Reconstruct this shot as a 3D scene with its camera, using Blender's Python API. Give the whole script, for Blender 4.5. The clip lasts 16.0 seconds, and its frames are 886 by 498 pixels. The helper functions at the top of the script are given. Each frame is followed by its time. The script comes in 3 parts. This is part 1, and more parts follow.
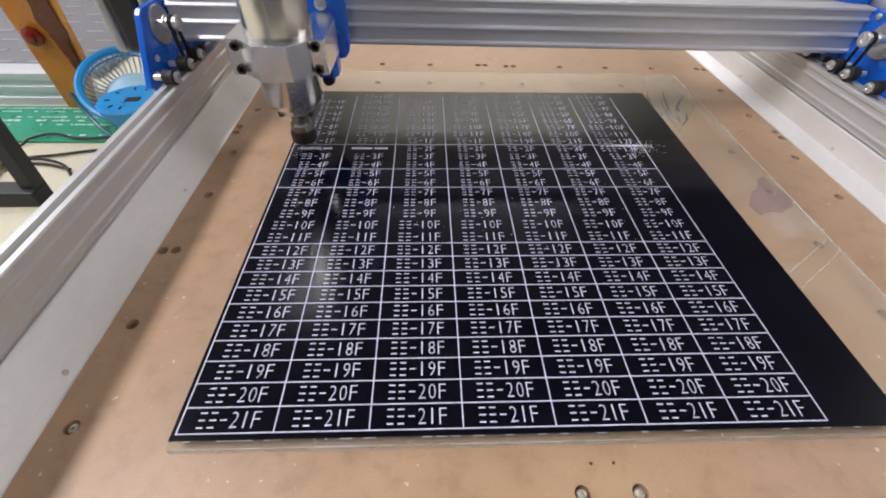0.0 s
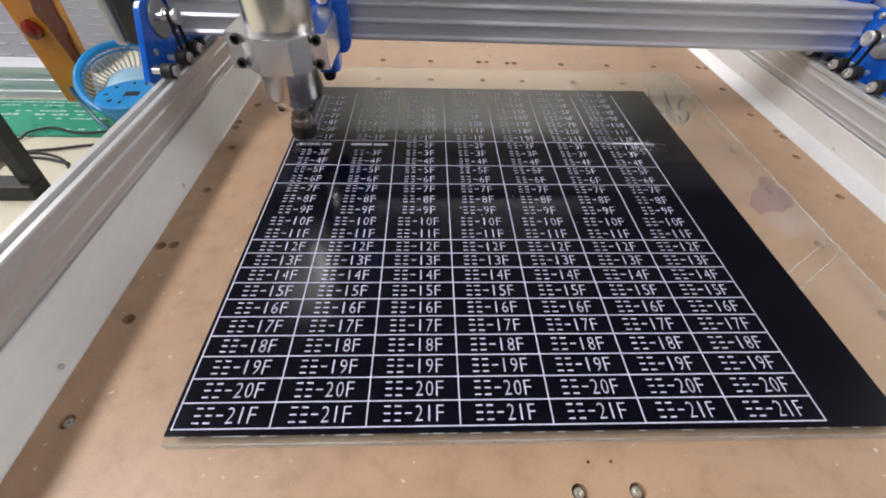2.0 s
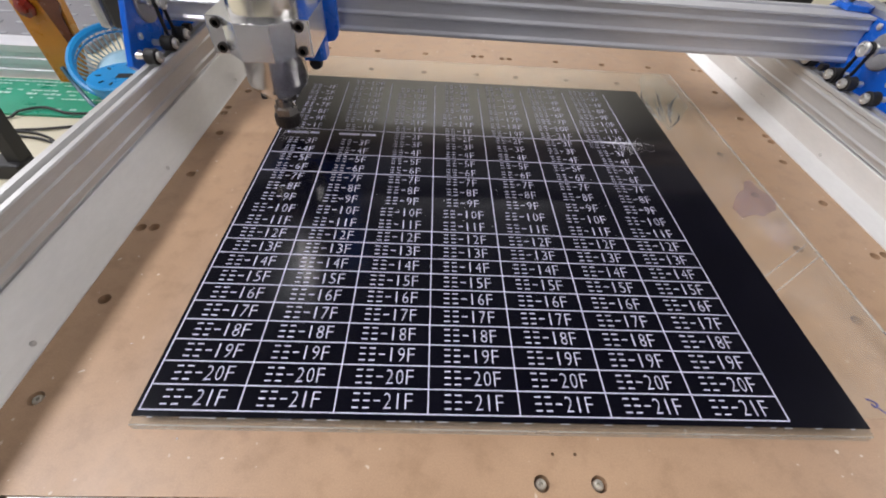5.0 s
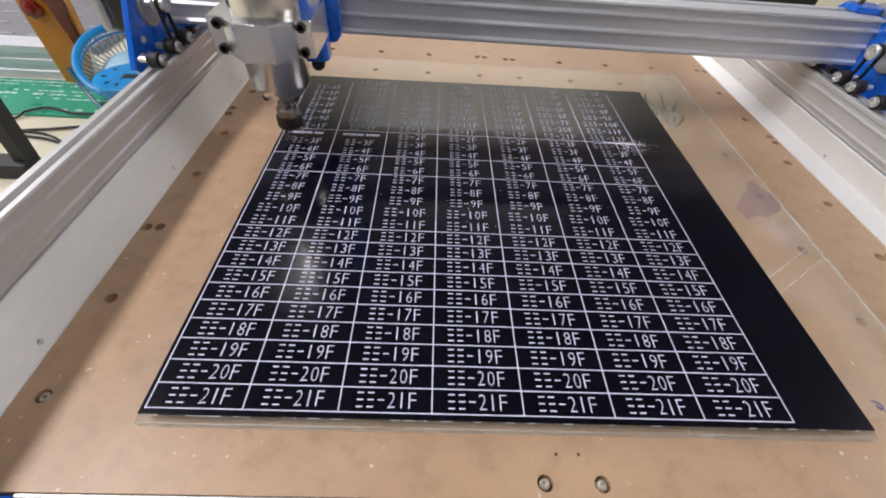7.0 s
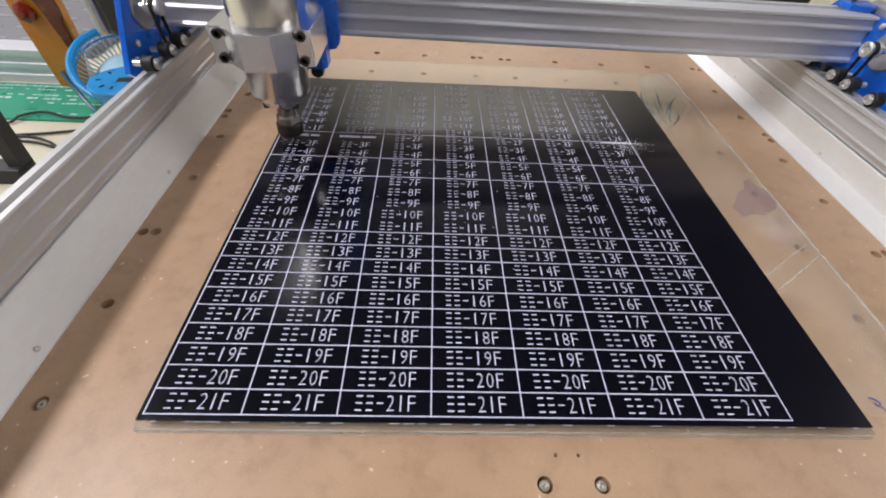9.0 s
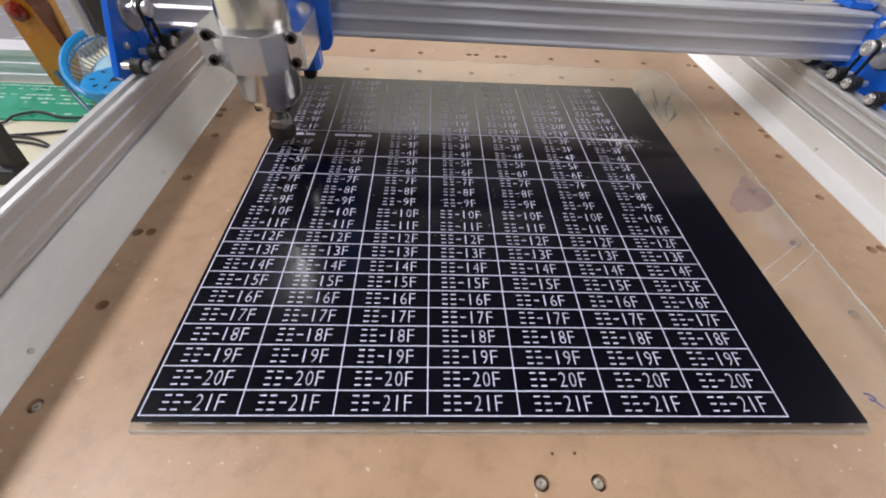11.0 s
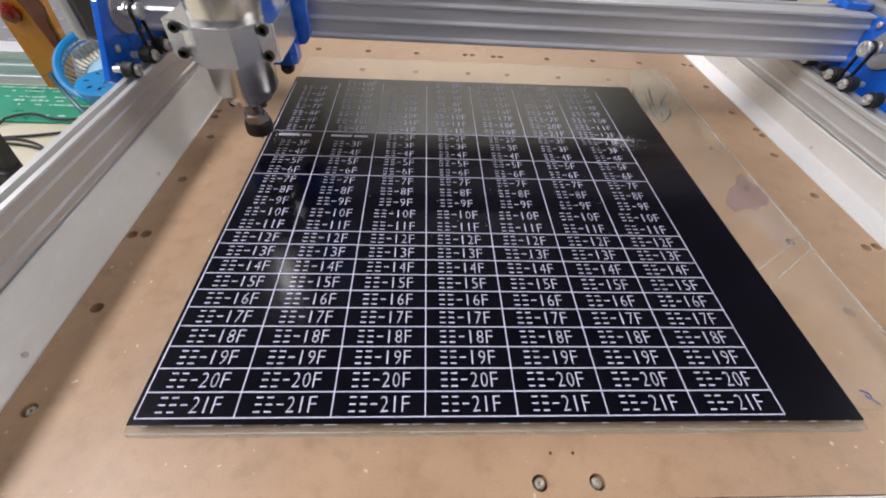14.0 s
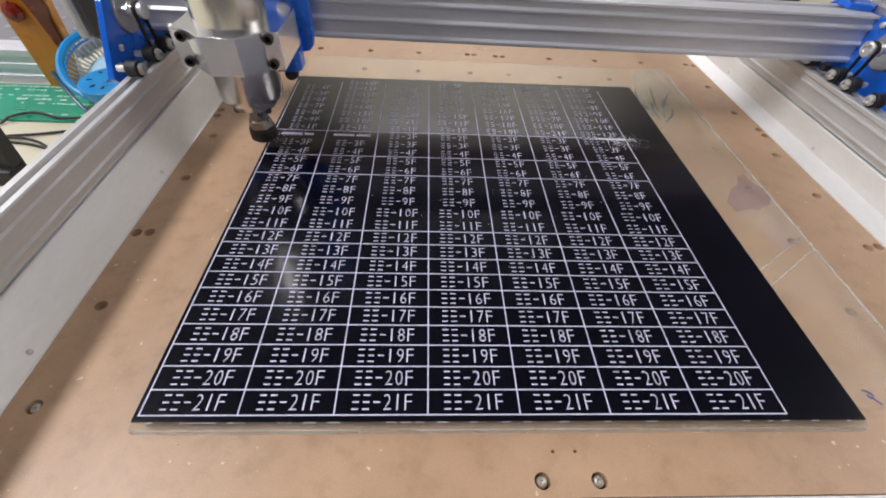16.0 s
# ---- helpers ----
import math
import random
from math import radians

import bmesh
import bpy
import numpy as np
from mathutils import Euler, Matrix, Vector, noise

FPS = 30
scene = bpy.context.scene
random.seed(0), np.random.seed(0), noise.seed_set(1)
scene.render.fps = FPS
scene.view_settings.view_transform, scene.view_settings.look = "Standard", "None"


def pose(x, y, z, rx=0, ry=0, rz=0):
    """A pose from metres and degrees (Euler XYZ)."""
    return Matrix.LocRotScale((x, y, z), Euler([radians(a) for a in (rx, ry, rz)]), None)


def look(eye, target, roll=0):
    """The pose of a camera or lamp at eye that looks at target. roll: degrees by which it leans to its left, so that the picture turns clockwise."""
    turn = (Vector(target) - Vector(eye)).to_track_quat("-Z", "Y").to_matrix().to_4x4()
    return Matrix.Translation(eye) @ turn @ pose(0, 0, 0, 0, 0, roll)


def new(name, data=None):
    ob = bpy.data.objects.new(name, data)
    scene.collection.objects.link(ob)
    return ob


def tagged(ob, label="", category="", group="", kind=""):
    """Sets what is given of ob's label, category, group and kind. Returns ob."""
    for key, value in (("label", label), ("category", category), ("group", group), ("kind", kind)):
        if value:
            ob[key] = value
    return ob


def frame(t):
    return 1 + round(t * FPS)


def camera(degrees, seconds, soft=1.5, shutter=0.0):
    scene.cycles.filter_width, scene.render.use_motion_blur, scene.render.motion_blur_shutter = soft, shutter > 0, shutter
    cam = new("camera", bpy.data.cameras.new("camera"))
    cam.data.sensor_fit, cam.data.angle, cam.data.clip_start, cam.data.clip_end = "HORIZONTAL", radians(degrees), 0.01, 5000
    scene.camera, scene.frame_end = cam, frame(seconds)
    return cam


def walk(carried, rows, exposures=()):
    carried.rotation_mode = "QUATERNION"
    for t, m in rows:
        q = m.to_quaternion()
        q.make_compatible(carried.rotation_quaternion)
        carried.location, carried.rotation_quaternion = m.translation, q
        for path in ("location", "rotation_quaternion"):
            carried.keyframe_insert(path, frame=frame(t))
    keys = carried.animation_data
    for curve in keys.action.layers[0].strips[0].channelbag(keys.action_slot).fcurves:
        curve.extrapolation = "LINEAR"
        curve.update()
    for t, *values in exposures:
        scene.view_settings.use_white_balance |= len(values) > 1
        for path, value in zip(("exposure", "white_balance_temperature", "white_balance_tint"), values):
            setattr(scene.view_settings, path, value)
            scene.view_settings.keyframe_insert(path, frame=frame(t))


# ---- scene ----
cam = camera(93.06, 16.0, 1.9)
PATH = [
    (0, (0.09892, -0.06684, 0.17471), (0.16876, 1.34008, -1.24504), 1.620),
    (0.5, (0.09984, -0.06621, 0.17392), (0.16858, 1.33731, -1.24924), 1.115),
    (1, (0.10029, -0.06523, 0.17383), (0.17247, 1.33606, -1.25136), 1.043),
    (1.5, (0.10069, -0.06558, 0.17341), (0.17365, 1.33735, -1.25012), 1.417),
    (2, (0.09961, -0.06652, 0.1735), (0.16958, 1.33352, -1.25303), 2.071),
    (2.5, (0.09988, -0.06752, 0.17352), (0.16756, 1.33203, -1.25361), 2.546),
    (3, (0.10721, -0.066, 0.17208), (0.19325, 1.30384, -1.28262), 3.345),
    (3.5, (0.10979, -0.06655, 0.17145), (0.1898, 1.30732, -1.27977), 3.591),
    (4, (0.11014, -0.06776, 0.17251), (0.19377, 1.31267, -1.27228), 4.296),
    (6.5, (0.10824, -0.06913, 0.17282), (0.18172, 1.31902, -1.26511), 4.218),
    (7, (0.10876, -0.06933, 0.17299), (0.17769, 1.31852, -1.26546), 4.153),
    (7.5, (0.10832, -0.06965, 0.17326), (0.17862, 1.31822, -1.26509), 4.132),
    (8, (0.10843, -0.06924, 0.17345), (0.18055, 1.31857, -1.26488), 4.053),
    (8.5, (0.10844, -0.06857, 0.17413), (0.1849, 1.31902, -1.26418), 3.941),
    (9, (0.10894, -0.06844, 0.1736), (0.1872, 1.31873, -1.26502), 3.825),
    (11.5, (0.11024, -0.0676, 0.17372), (0.19795, 1.30965, -1.27386), 3.623),
    (12, (0.11011, -0.0678, 0.17293), (0.19812, 1.30876, -1.27529), 3.528),
    (12.5, (0.11005, -0.06772, 0.17283), (0.2007, 1.30625, -1.27768), 3.602),
    (13, (0.11091, -0.06713, 0.17314), (0.20603, 1.30559, -1.27827), 3.702),
    (13.5, (0.11095, -0.06704, 0.17283), (0.20959, 1.30863, -1.27556), 3.766),
    (14, (0.11039, -0.0675, 0.17348), (0.20929, 1.31208, -1.27115), 3.707),
    (14.5, (0.10995, -0.06734, 0.17413), (0.20872, 1.31313, -1.26967), 3.621),
    (15, (0.11021, -0.06722, 0.17347), (0.20877, 1.31192, -1.27161), 3.696),
    (15.5, (0.11032, -0.0675, 0.17336), (0.2062, 1.31142, -1.27212), 3.697),
    (16, (0.10947, -0.06816, 0.17358), (0.20465, 1.31066, -1.27203), 3.748),
]
walk(cam, [(t, look(eye, target, roll)) for t, eye, target, roll in PATH])

# world and light: a closed workroom lit by unseen ceiling panels
world = bpy.data.worlds.new("world")
scene.world = world
world.use_nodes = True
world.node_tree.nodes["Background"].inputs[0].default_value = (0.9, 0.95, 1.0, 1)
world.node_tree.nodes["Background"].inputs[1].default_value = 0.05
scene.view_settings.exposure = 0.06
# x, y, length along y, length along x, watts
# all out of view: first and third fit the shadows, others are added fill
LAMPS = [(-1.22, -0.10, 1.20, 0.30, 45.0), (-2.05, 1.42, 0.70, 0.32, 16.0), (0.50, 2.79, 0.15, 1.90, 17.0), (3.00, 0.25, 1.25, 0.32, 34.0), (0.10, -1.30, 0.32, 1.25, 5.0)]
CEIL = 1.86
for lx, ly, sx, sy, power in LAMPS:
    lamp = bpy.data.lights.new("unseen_light_glow", "AREA")
    lamp.shape, lamp.size, lamp.size_y = "RECTANGLE", sy, sx
    lamp.energy, lamp.color = power, (0.955, 0.94, 1.0)
    ob = new("unseen_light_glow", lamp)
    ob.matrix_world = pose(lx, ly, CEIL - 0.065)


# ---- materials ----
def shader(name):
    m = bpy.data.materials.new(name)
    m.use_nodes = True
    t = m.node_tree
    return m, t, t.nodes["Principled BSDF"]


def ramp(t, src, stops):
    r = t.nodes.new("ShaderNodeValToRGB")
    while len(r.color_ramp.elements) < len(stops):
        r.color_ramp.elements.new(0.5)
    for e, (p, c) in zip(r.color_ramp.elements, stops):
        e.position, e.color = p, (*c, 1)
    t.links.new(src, r.inputs[0])
    return r.outputs[0]


def coords(t, scale=(1, 1, 1)):
    c = t.nodes.new("ShaderNodeTexCoord")
    mp = t.nodes.new("ShaderNodeMapping")
    mp.inputs["Scale"].default_value = scale
    t.links.new(c.outputs["Object"], mp.inputs[0])
    return mp.outputs[0]


def grain(t, vec, scale, detail=6.0, rough=0.6):
    n = t.nodes.new("ShaderNodeTexNoise")
    n.inputs["Scale"].default_value, n.inputs["Detail"].default_value, n.inputs["Roughness"].default_value = scale, detail, rough
    t.links.new(vec, n.inputs["Vector"])
    return n.outputs[0]


def mixed(t, a, b, f, mode="MIX"):
    m = t.nodes.new("ShaderNodeMix")
    m.data_type, m.blend_type = "RGBA", mode
    for i, v in ((0, f), (6, a), (7, b)):
        if isinstance(v, (int, float)):
            m.inputs[i].default_value = v
        elif isinstance(v, tuple):
            m.inputs[i].default_value = (*v, 1)
        else:
            t.links.new(v, m.inputs[i])
    return m.outputs[2]


def bumped(t, bsdf, src, strength, dist):
    b = t.nodes.new("ShaderNodeBump")
    b.inputs["Strength"].default_value, b.inputs["Distance"].default_value = strength, dist
    t.links.new(src, b.inputs["Height"])
    t.links.new(b.outputs[0], bsdf.inputs["Normal"])


def surface(name, a, b, rough, metal=0.0, size=40.0, stretch=(1, 1, 1), bump=0.1, spread=0.1, fine=600.0, depth=0.0002, coat=0.0, speck=0.5, aniso=0.0):
    """Two tones mixed by a coarse noise, with a fine noise in gloss and relief."""
    m, t, p = shader(name)
    v = coords(t, stretch)
    big, small = grain(t, v, size), grain(t, v, fine, 3.0)
    col = ramp(t, big, [(0.3, a), (0.7, b)])
    t.links.new(mixed(t, col, ramp(t, small, [(0.3, (0.8, 0.8, 0.8)), (0.7, (1.1, 1.1, 1.1))]), speck, "MULTIPLY"), p.inputs["Base Color"])
    t.links.new(ramp(t, big, [(0.3, (rough - spread,) * 3), (0.75, (rough + spread,) * 3)]), p.inputs["Roughness"])
    p.inputs["Metallic"].default_value = metal
    p.inputs["Coat Weight"].default_value = coat
    p.inputs["Anisotropic"].default_value = aniso
    if bump:
        bumped(t, p, small, bump, depth)
    return m


def fibreboard():
    m, t, p = shader("fibreboard")
    v = coords(t)
    big, mid, fine = grain(t, v, 9.0, 5.0), grain(t, v, 70.0, 6.0, 0.65), grain(t, v, 1500.0, 3.0)
    col = ramp(t, big, [(0.3, (0.435, 0.280, 0.172)), (0.7, (0.52, 0.345, 0.215))])
    col = mixed(t, col, ramp(t, mid, [(0.32, (0.80, 0.78, 0.76)), (0.5, (1, 1, 1)), (0.75, (1.08, 1.06, 1.04))]), 0.7, "MULTIPLY")
    col = mixed(t, col, ramp(t, fine, [(0.3, (0.85, 0.84, 0.83)), (0.7, (1.08, 1.08, 1.08))]), 0.55, "MULTIPLY")
    spots = grain(t, v, 240.0, 1.0)
    col = mixed(t, col, (0.72, 0.62, 0.5), ramp(t, spots, [(0.735, (0, 0, 0)), (0.78, (0.8, 0.8, 0.8))]))
    stain = grain(t, coords(t, (1, 1.4, 1)), 34.0, 4.0)
    col = mixed(t, col, (0.27, 0.17, 0.11), ramp(t, stain, [(0.63, (0, 0, 0)), (0.78, (0.55, 0.55, 0.55))]))
    t.links.new(col, p.inputs["Base Color"])
    t.links.new(ramp(t, mid, [(0.3, (0.34,) * 3), (0.7, (0.5,) * 3)]), p.inputs["Roughness"])
    bumped(t, p, fine, 0.12, 0.0002)
    return m


def clear_plastic(name, tint, rough=0.06, haze=0.0):
    """Clear sheet: lets light straight through, with a gloss that grows at grazing angles, and a little milky haze."""
    m, t, p = shader(name)
    t.nodes.remove(p)
    tr = t.nodes.new("ShaderNodeBsdfTransparent")
    tr.inputs[0].default_value = (*tint, 1)
    gl = t.nodes.new("ShaderNodeBsdfGlossy")
    gl.inputs["Roughness"].default_value = rough
    df = t.nodes.new("ShaderNodeBsdfDiffuse")
    df.inputs[0].default_value = (0.75, 0.74, 0.7, 1)
    lw = t.nodes.new("ShaderNodeLayerWeight")
    lw.inputs[0].default_value = 0.5
    pw, fr = t.nodes.new("ShaderNodeMath"), t.nodes.new("ShaderNodeMath")
    pw.operation, fr.operation = "POWER", "MULTIPLY_ADD"
    pw.inputs[1].default_value, fr.inputs[1].default_value, fr.inputs[2].default_value = 5.0, 0.9, 0.04
    t.links.new(lw.outputs["Facing"], pw.inputs[0])
    t.links.new(pw.outputs[0], fr.inputs[0])
    base = t.nodes.new("ShaderNodeMixShader")
    n = grain(t, coords(t), 25.0, 5.0)
    t.links.new(ramp(t, n, [(0.35, (haze * 0.6,) * 3), (0.7, (haze * 1.5,) * 3)]), base.inputs[0])
    t.links.new(tr.outputs[0], base.inputs[1])
    t.links.new(df.outputs[0], base.inputs[2])
    top = t.nodes.new("ShaderNodeMixShader")
    t.links.new(fr.outputs[0], top.inputs[0])
    t.links.new(base.outputs[0], top.inputs[1])
    t.links.new(gl.outputs[0], top.inputs[2])
    t.links.new(top.outputs[0], t.nodes["Material Output"].inputs[0])
    return m


def black_gloss():
    m, t, p = shader("black_engraving_film")
    v = coords(t)
    n, f = grain(t, v, 14.0, 5.0), grain(t, v, 900.0, 2.0)
    t.links.new(ramp(t, n, [(0.3, (0.0015, 0.0015, 0.0045)), (0.75, (0.003, 0.003, 0.008))]), p.inputs["Base Color"])
    t.links.new(ramp(t, n, [(0.3, (0.12,) * 3), (0.75, (0.20,) * 3)]), p.inputs["Roughness"])
    p.inputs["IOR"].default_value = 1.50
    bumped(t, p, f, 0.02, 0.00005)
    return m


def glow(name, colour, strength):
    m, t, p = shader(name)
    p.inputs["Base Color"].default_value = (*colour, 1)
    p.inputs["Emission Color"].default_value = (*colour, 1)
    p.inputs["Emission Strength"].default_value = strength
    return m


MDF = fibreboard()
ALU = surface("anodised_aluminium", (0.56, 0.555, 0.54), (0.64, 0.635, 0.62), 0.40, 0.35, 18.0, (8, 0.6, 8), 0.02, 0.06, 300.0, speck=0.3)
ALU_X = surface("anodised_aluminium_beam", (0.66, 0.665, 0.70), (0.75, 0.755, 0.79), 0.42, 0.42, 18.0, (0.6, 8, 8), 0.02, 0.06, 300.0, speck=0.3)
PLATE = surface("satin_aluminium_strip", (0.80, 0.795, 0.77), (0.88, 0.875, 0.85), 0.34, 0.22, 14.0, (3, 0.9, 3), 0.02, 0.07, 160.0, speck=0.15)
CLAMP = surface("milled_aluminium", (0.74, 0.75, 0.77), (0.80, 0.81, 0.83), 0.24, 0.9, 30.0, (1, 1, 3), 0.0, 0.05, 500.0, speck=0.15)
STEEL = surface("turned_steel", (0.60, 0.58, 0.55), (0.68, 0.655, 0.62), 0.20, 1.0, 25.0, (0.4, 0.4, 3), 0.0, 0.02, 300.0, speck=0.03, aniso=0.0)
DARKSTEEL = surface("blackened_steel", (0.035, 0.03, 0.028), (0.075, 0.065, 0.06), 0.38, 0.7, 90.0, (1, 1, 1), 0.1, 0.08, 900.0)
WORN = surface("worn_steel", (0.20, 0.185, 0.17), (0.34, 0.32, 0.30), 0.3, 1.0, 120.0, (1, 1, 1), 0.08, 0.08, 700.0)
CASTING = surface("cast_grey_metal", (0.36, 0.36, 0.365), (0.46, 0.46, 0.465), 0.45, 0.6, 80.0)
BOLT = surface("zinc_bolt", (0.60, 0.59, 0.56), (0.76, 0.75, 0.72), 0.34, 0.75, 150.0)
BRIGHTSCREW = surface("zinc_screw", (0.55, 0.51, 0.42), (0.75, 0.71, 0.62), 0.35, 0.7, 300.0)
# screws down the holes: the shade of the hole is put into their colour
HOLESHADE = surface("hole_shade_screw", (0.07, 0.055, 0.035), (0.17, 0.14, 0.10), 0.4, 0.9, 300.0)
BLUE = surface("blue_plastic_plate", (0.006, 0.12, 0.64), (0.010, 0.16, 0.74), 0.27, 0.0, 30.0, bump=0.03, coat=0.3)
FANBLUE = surface("sky_blue_plastic", (0.01, 0.23, 0.55), (0.015, 0.29, 0.64), 0.36, 0.0, 30.0, bump=0.03)
PALEBLUE = surface("pale_blue_plastic", (0.30, 0.50, 0.62), (0.40, 0.60, 0.70), 0.4, 0.0, 30.0, bump=0.03)
BLACK = surface("black_plastic", (0.006, 0.006, 0.007), (0.015, 0.015, 0.016), 0.5, 0.0, 60.0)
BELT = surface("black_belt", (0.005, 0.005, 0.006), (0.010, 0.010, 0.011), 0.8, 0.0, 90.0)
RUBBER = surface("black_rubber", (0.010, 0.010, 0.011), (0.022, 0.021, 0.02), 0.62, 0.0, 90.0)
AMBER = surface("amber_panel", (0.45, 0.16, 0.012), (0.56, 0.22, 0.02), 0.3, 0.0, 20.0, bump=0.03, coat=0.3)
BROWN = surface("brown_tape", (0.075, 0.016, 0.007), (0.13, 0.03, 0.012), 0.25, 0.0, 40.0)
RED = surface("dark_red_plastic", (0.15, 0.012, 0.006), (0.22, 0.018, 0.01), 0.18, 0.0, 40.0)
PENBLUE = surface("blue_ink", (0.03, 0.03, 0.25), (0.05, 0.05, 0.35), 0.6, 0.0, 300.0)
REDWIRE = surface("red_wire", (0.5, 0.02, 0.02), (0.62, 0.03, 0.03), 0.4, 0.0, 60.0)
GREEN = surface("green_solder_mask", (0.012, 0.25, 0.14), (0.02, 0.33, 0.20), 0.33, 0.0, 22.0, bump=0.03)
PALE = surface("pale_print", (0.50, 0.66, 0.60), (0.62, 0.76, 0.7), 0.5, 0.0, 60.0)
TABLE = surface("cream_laminate", (0.60, 0.55, 0.40), (0.68, 0.63, 0.47), 0.42, 0.0, 6.0, bump=0.04)
TRAY = surface("dull_grey_panel", (0.17, 0.165, 0.18), (0.23, 0.225, 0.24), 0.5, 0.0, 25.0)
PALEGREY = surface("pale_grey_print", (0.28, 0.28, 0.30), (0.36, 0.36, 0.38), 0.5, 0.0, 60.0)
GREY = surface("grey_panel", (0.30, 0.30, 0.31), (0.38, 0.38, 0.39), 0.5, 0.0, 25.0)
CREAMWALL = surface("cream_wall", (0.80, 0.76, 0.62), (0.86, 0.82, 0.68), 0.7, 0.0, 3.0, bump=0.05)
# unseen south wall, toned dark to put a band into the steel's reflections
DARKWALL = surface("unseen_slate_wall", (0.20, 0.20, 0.21), (0.26, 0.26, 0.27), 0.7, 0.0, 3.0, bump=0.05)
WALLPAINT = surface("warm_white_wall", (0.80, 0.79, 0.76), (0.86, 0.85, 0.82), 0.7, 0.0, 3.0, bump=0.05)
CEILPAINT = surface("grey_ceiling", (0.14, 0.14, 0.16), (0.17, 0.17, 0.19), 0.8, 0.0, 4.0)
FLOORMAT = surface("grey_floor", (0.26, 0.25, 0.24), (0.34, 0.33, 0.31), 0.5, 0.0, 4.0)
INK = surface("engraved_white", (0.62, 0.61, 0.78), (0.70, 0.69, 0.86), 0.7, 0.0, 300.0, bump=0.1)
DUST = surface("white_chips", (0.78, 0.78, 0.82), (0.9, 0.9, 0.93), 0.7, 0.0, 300.0)
PURPLE = clear_plastic("violet_residue", (0.88, 0.80, 0.83), 0.25, 0.07)
FILM = clear_plastic("clear_film", (0.98, 0.965, 0.91), 0.10, 0.10)
ACRYLIC = clear_plastic("clear_acrylic", (0.93, 0.94, 0.91), 0.08, 0.06)
SCUFF = clear_plastic("scuffed_film", (0.86, 0.85, 0.80), 0.2, 0.3)
HAZE = clear_plastic("hazy_film", (0.94, 0.92, 0.85), 0.12, 0.13)
SMEAR = clear_plastic("grey_smear", (0.62, 0.62, 0.62), 0.3, 0.05)
FILMBLACK = black_gloss()
PANELGLOW = glow("lit_diffuser", (1.0, 0.96, 0.9), 2.5)
DIMGLOW = glow("dim_diffuser", (0.95, 0.96, 1.0), 2.5)
ENDMILL = surface("carbide", (0.2, 0.2, 0.2), (0.3, 0.3, 0.3), 0.3, 1.0, 200.0)


# ---- building blocks ----
def mesh_of(name, bm, material, smooth=False):
    me = bpy.data.meshes.new(name)
    bm.normal_update()
    bm.to_mesh(me)
    bm.free()
    me.materials.append(material)
    if smooth:
        me.shade_smooth()
        me.set_sharp_from_angle(angle=radians(32))
    else:
        me.shade_flat()
    return me


def thing(name, label, category, at=(0, 0, 0), group="", kind=""):
    ob = new(name)
    ob.empty_display_size = 0.02
    ob.matrix_basis = pose(*at)
    return tagged(ob, label, category, group, kind)


def part(name, bm, material, parent=None, label="", smooth=False):
    ob = new(name, mesh_of(name, bm, material, smooth) if isinstance(bm, bmesh.types.BMesh) else bm)
    ob.parent = parent
    return tagged(ob, label)


def merged(*bms):
    out = bmesh.new()
    for b in bms:
        me = bpy.data.meshes.new("tmp")
        b.to_mesh(me)
        b.free()
        out.from_mesh(me)
        bpy.data.meshes.remove(me)
    return out


def block(x0, x1, y0, y1, z0, z1, bevel=0.0):
    bm = bmesh.new()
    bmesh.ops.create_cube(bm, size=1, matrix=Matrix.Translation(((x0 + x1) / 2, (y0 + y1) / 2, (z0 + z1) / 2)) @ Matrix.Diagonal((x1 - x0, y1 - y0, z1 - z0, 1)))
    if bevel:
        bmesh.ops.bevel(bm, geom=bm.edges[:], offset=bevel, segments=2, profile=0.5, affect="EDGES")
    return bm


def lathe(profile, m=None, steps=32, flats=None):
    """A solid turned round z from (radius, height) pairs."""
    bm = bmesh.new()
    n = flats or steps
    rings = [[bm.verts.new((r * math.cos(2 * math.pi * i / n), r * math.sin(2 * math.pi * i / n), z)) for i in range(n)] for r, z in profile]
    for a, b in zip(rings, rings[1:]):
        for i in range(n):
            bm.faces.new((a[i], a[(i + 1) % n], b[(i + 1) % n], b[i]))
    bm.faces.new(rings[0][::-1])
    bm.faces.new(rings[-1])
    bmesh.ops.recalc_face_normals(bm, faces=bm.faces[:])
    if m:
        bm.transform(m)
    return bm


def ring(n, r, cx=0.0, cy=0.0):
    return [(cx + r * math.cos(2 * math.pi * i / n), cy + r * math.sin(2 * math.pi * i / n)) for i in range(n)]


def prism(outline, holes=(), z0=0.0, z1=0.01, m=None, bevel=0.0):
    """A plate of any outline with real holes through it."""
    cu = bpy.data.curves.new("tmp", "CURVE")
    cu.dimensions, cu.fill_mode = "2D", "BOTH"
    cu.extrude, cu.bevel_depth, cu.bevel_resolution = (z1 - z0) / 2 - bevel, bevel, 1
    for pts in (outline, *holes):
        s = cu.splines.new("POLY")
        s.points.add(len(pts) - 1)
        for p, (x, y) in zip(s.points, pts):
            p.co = (x, y, 0, 1)
        s.use_cyclic_u = True
    ob = bpy.data.objects.new("tmp", cu)
    me = bpy.data.meshes.new_from_object(ob)
    bm = bmesh.new()
    bm.from_mesh(me)
    bpy.data.objects.remove(ob)
    bpy.data.curves.remove(cu)
    bpy.data.meshes.remove(me)
    bmesh.ops.remove_doubles(bm, verts=bm.verts[:], dist=1e-6)
    bm.transform((m or Matrix()) @ Matrix.Translation((0, 0, (z0 + z1) / 2)))
    return bm


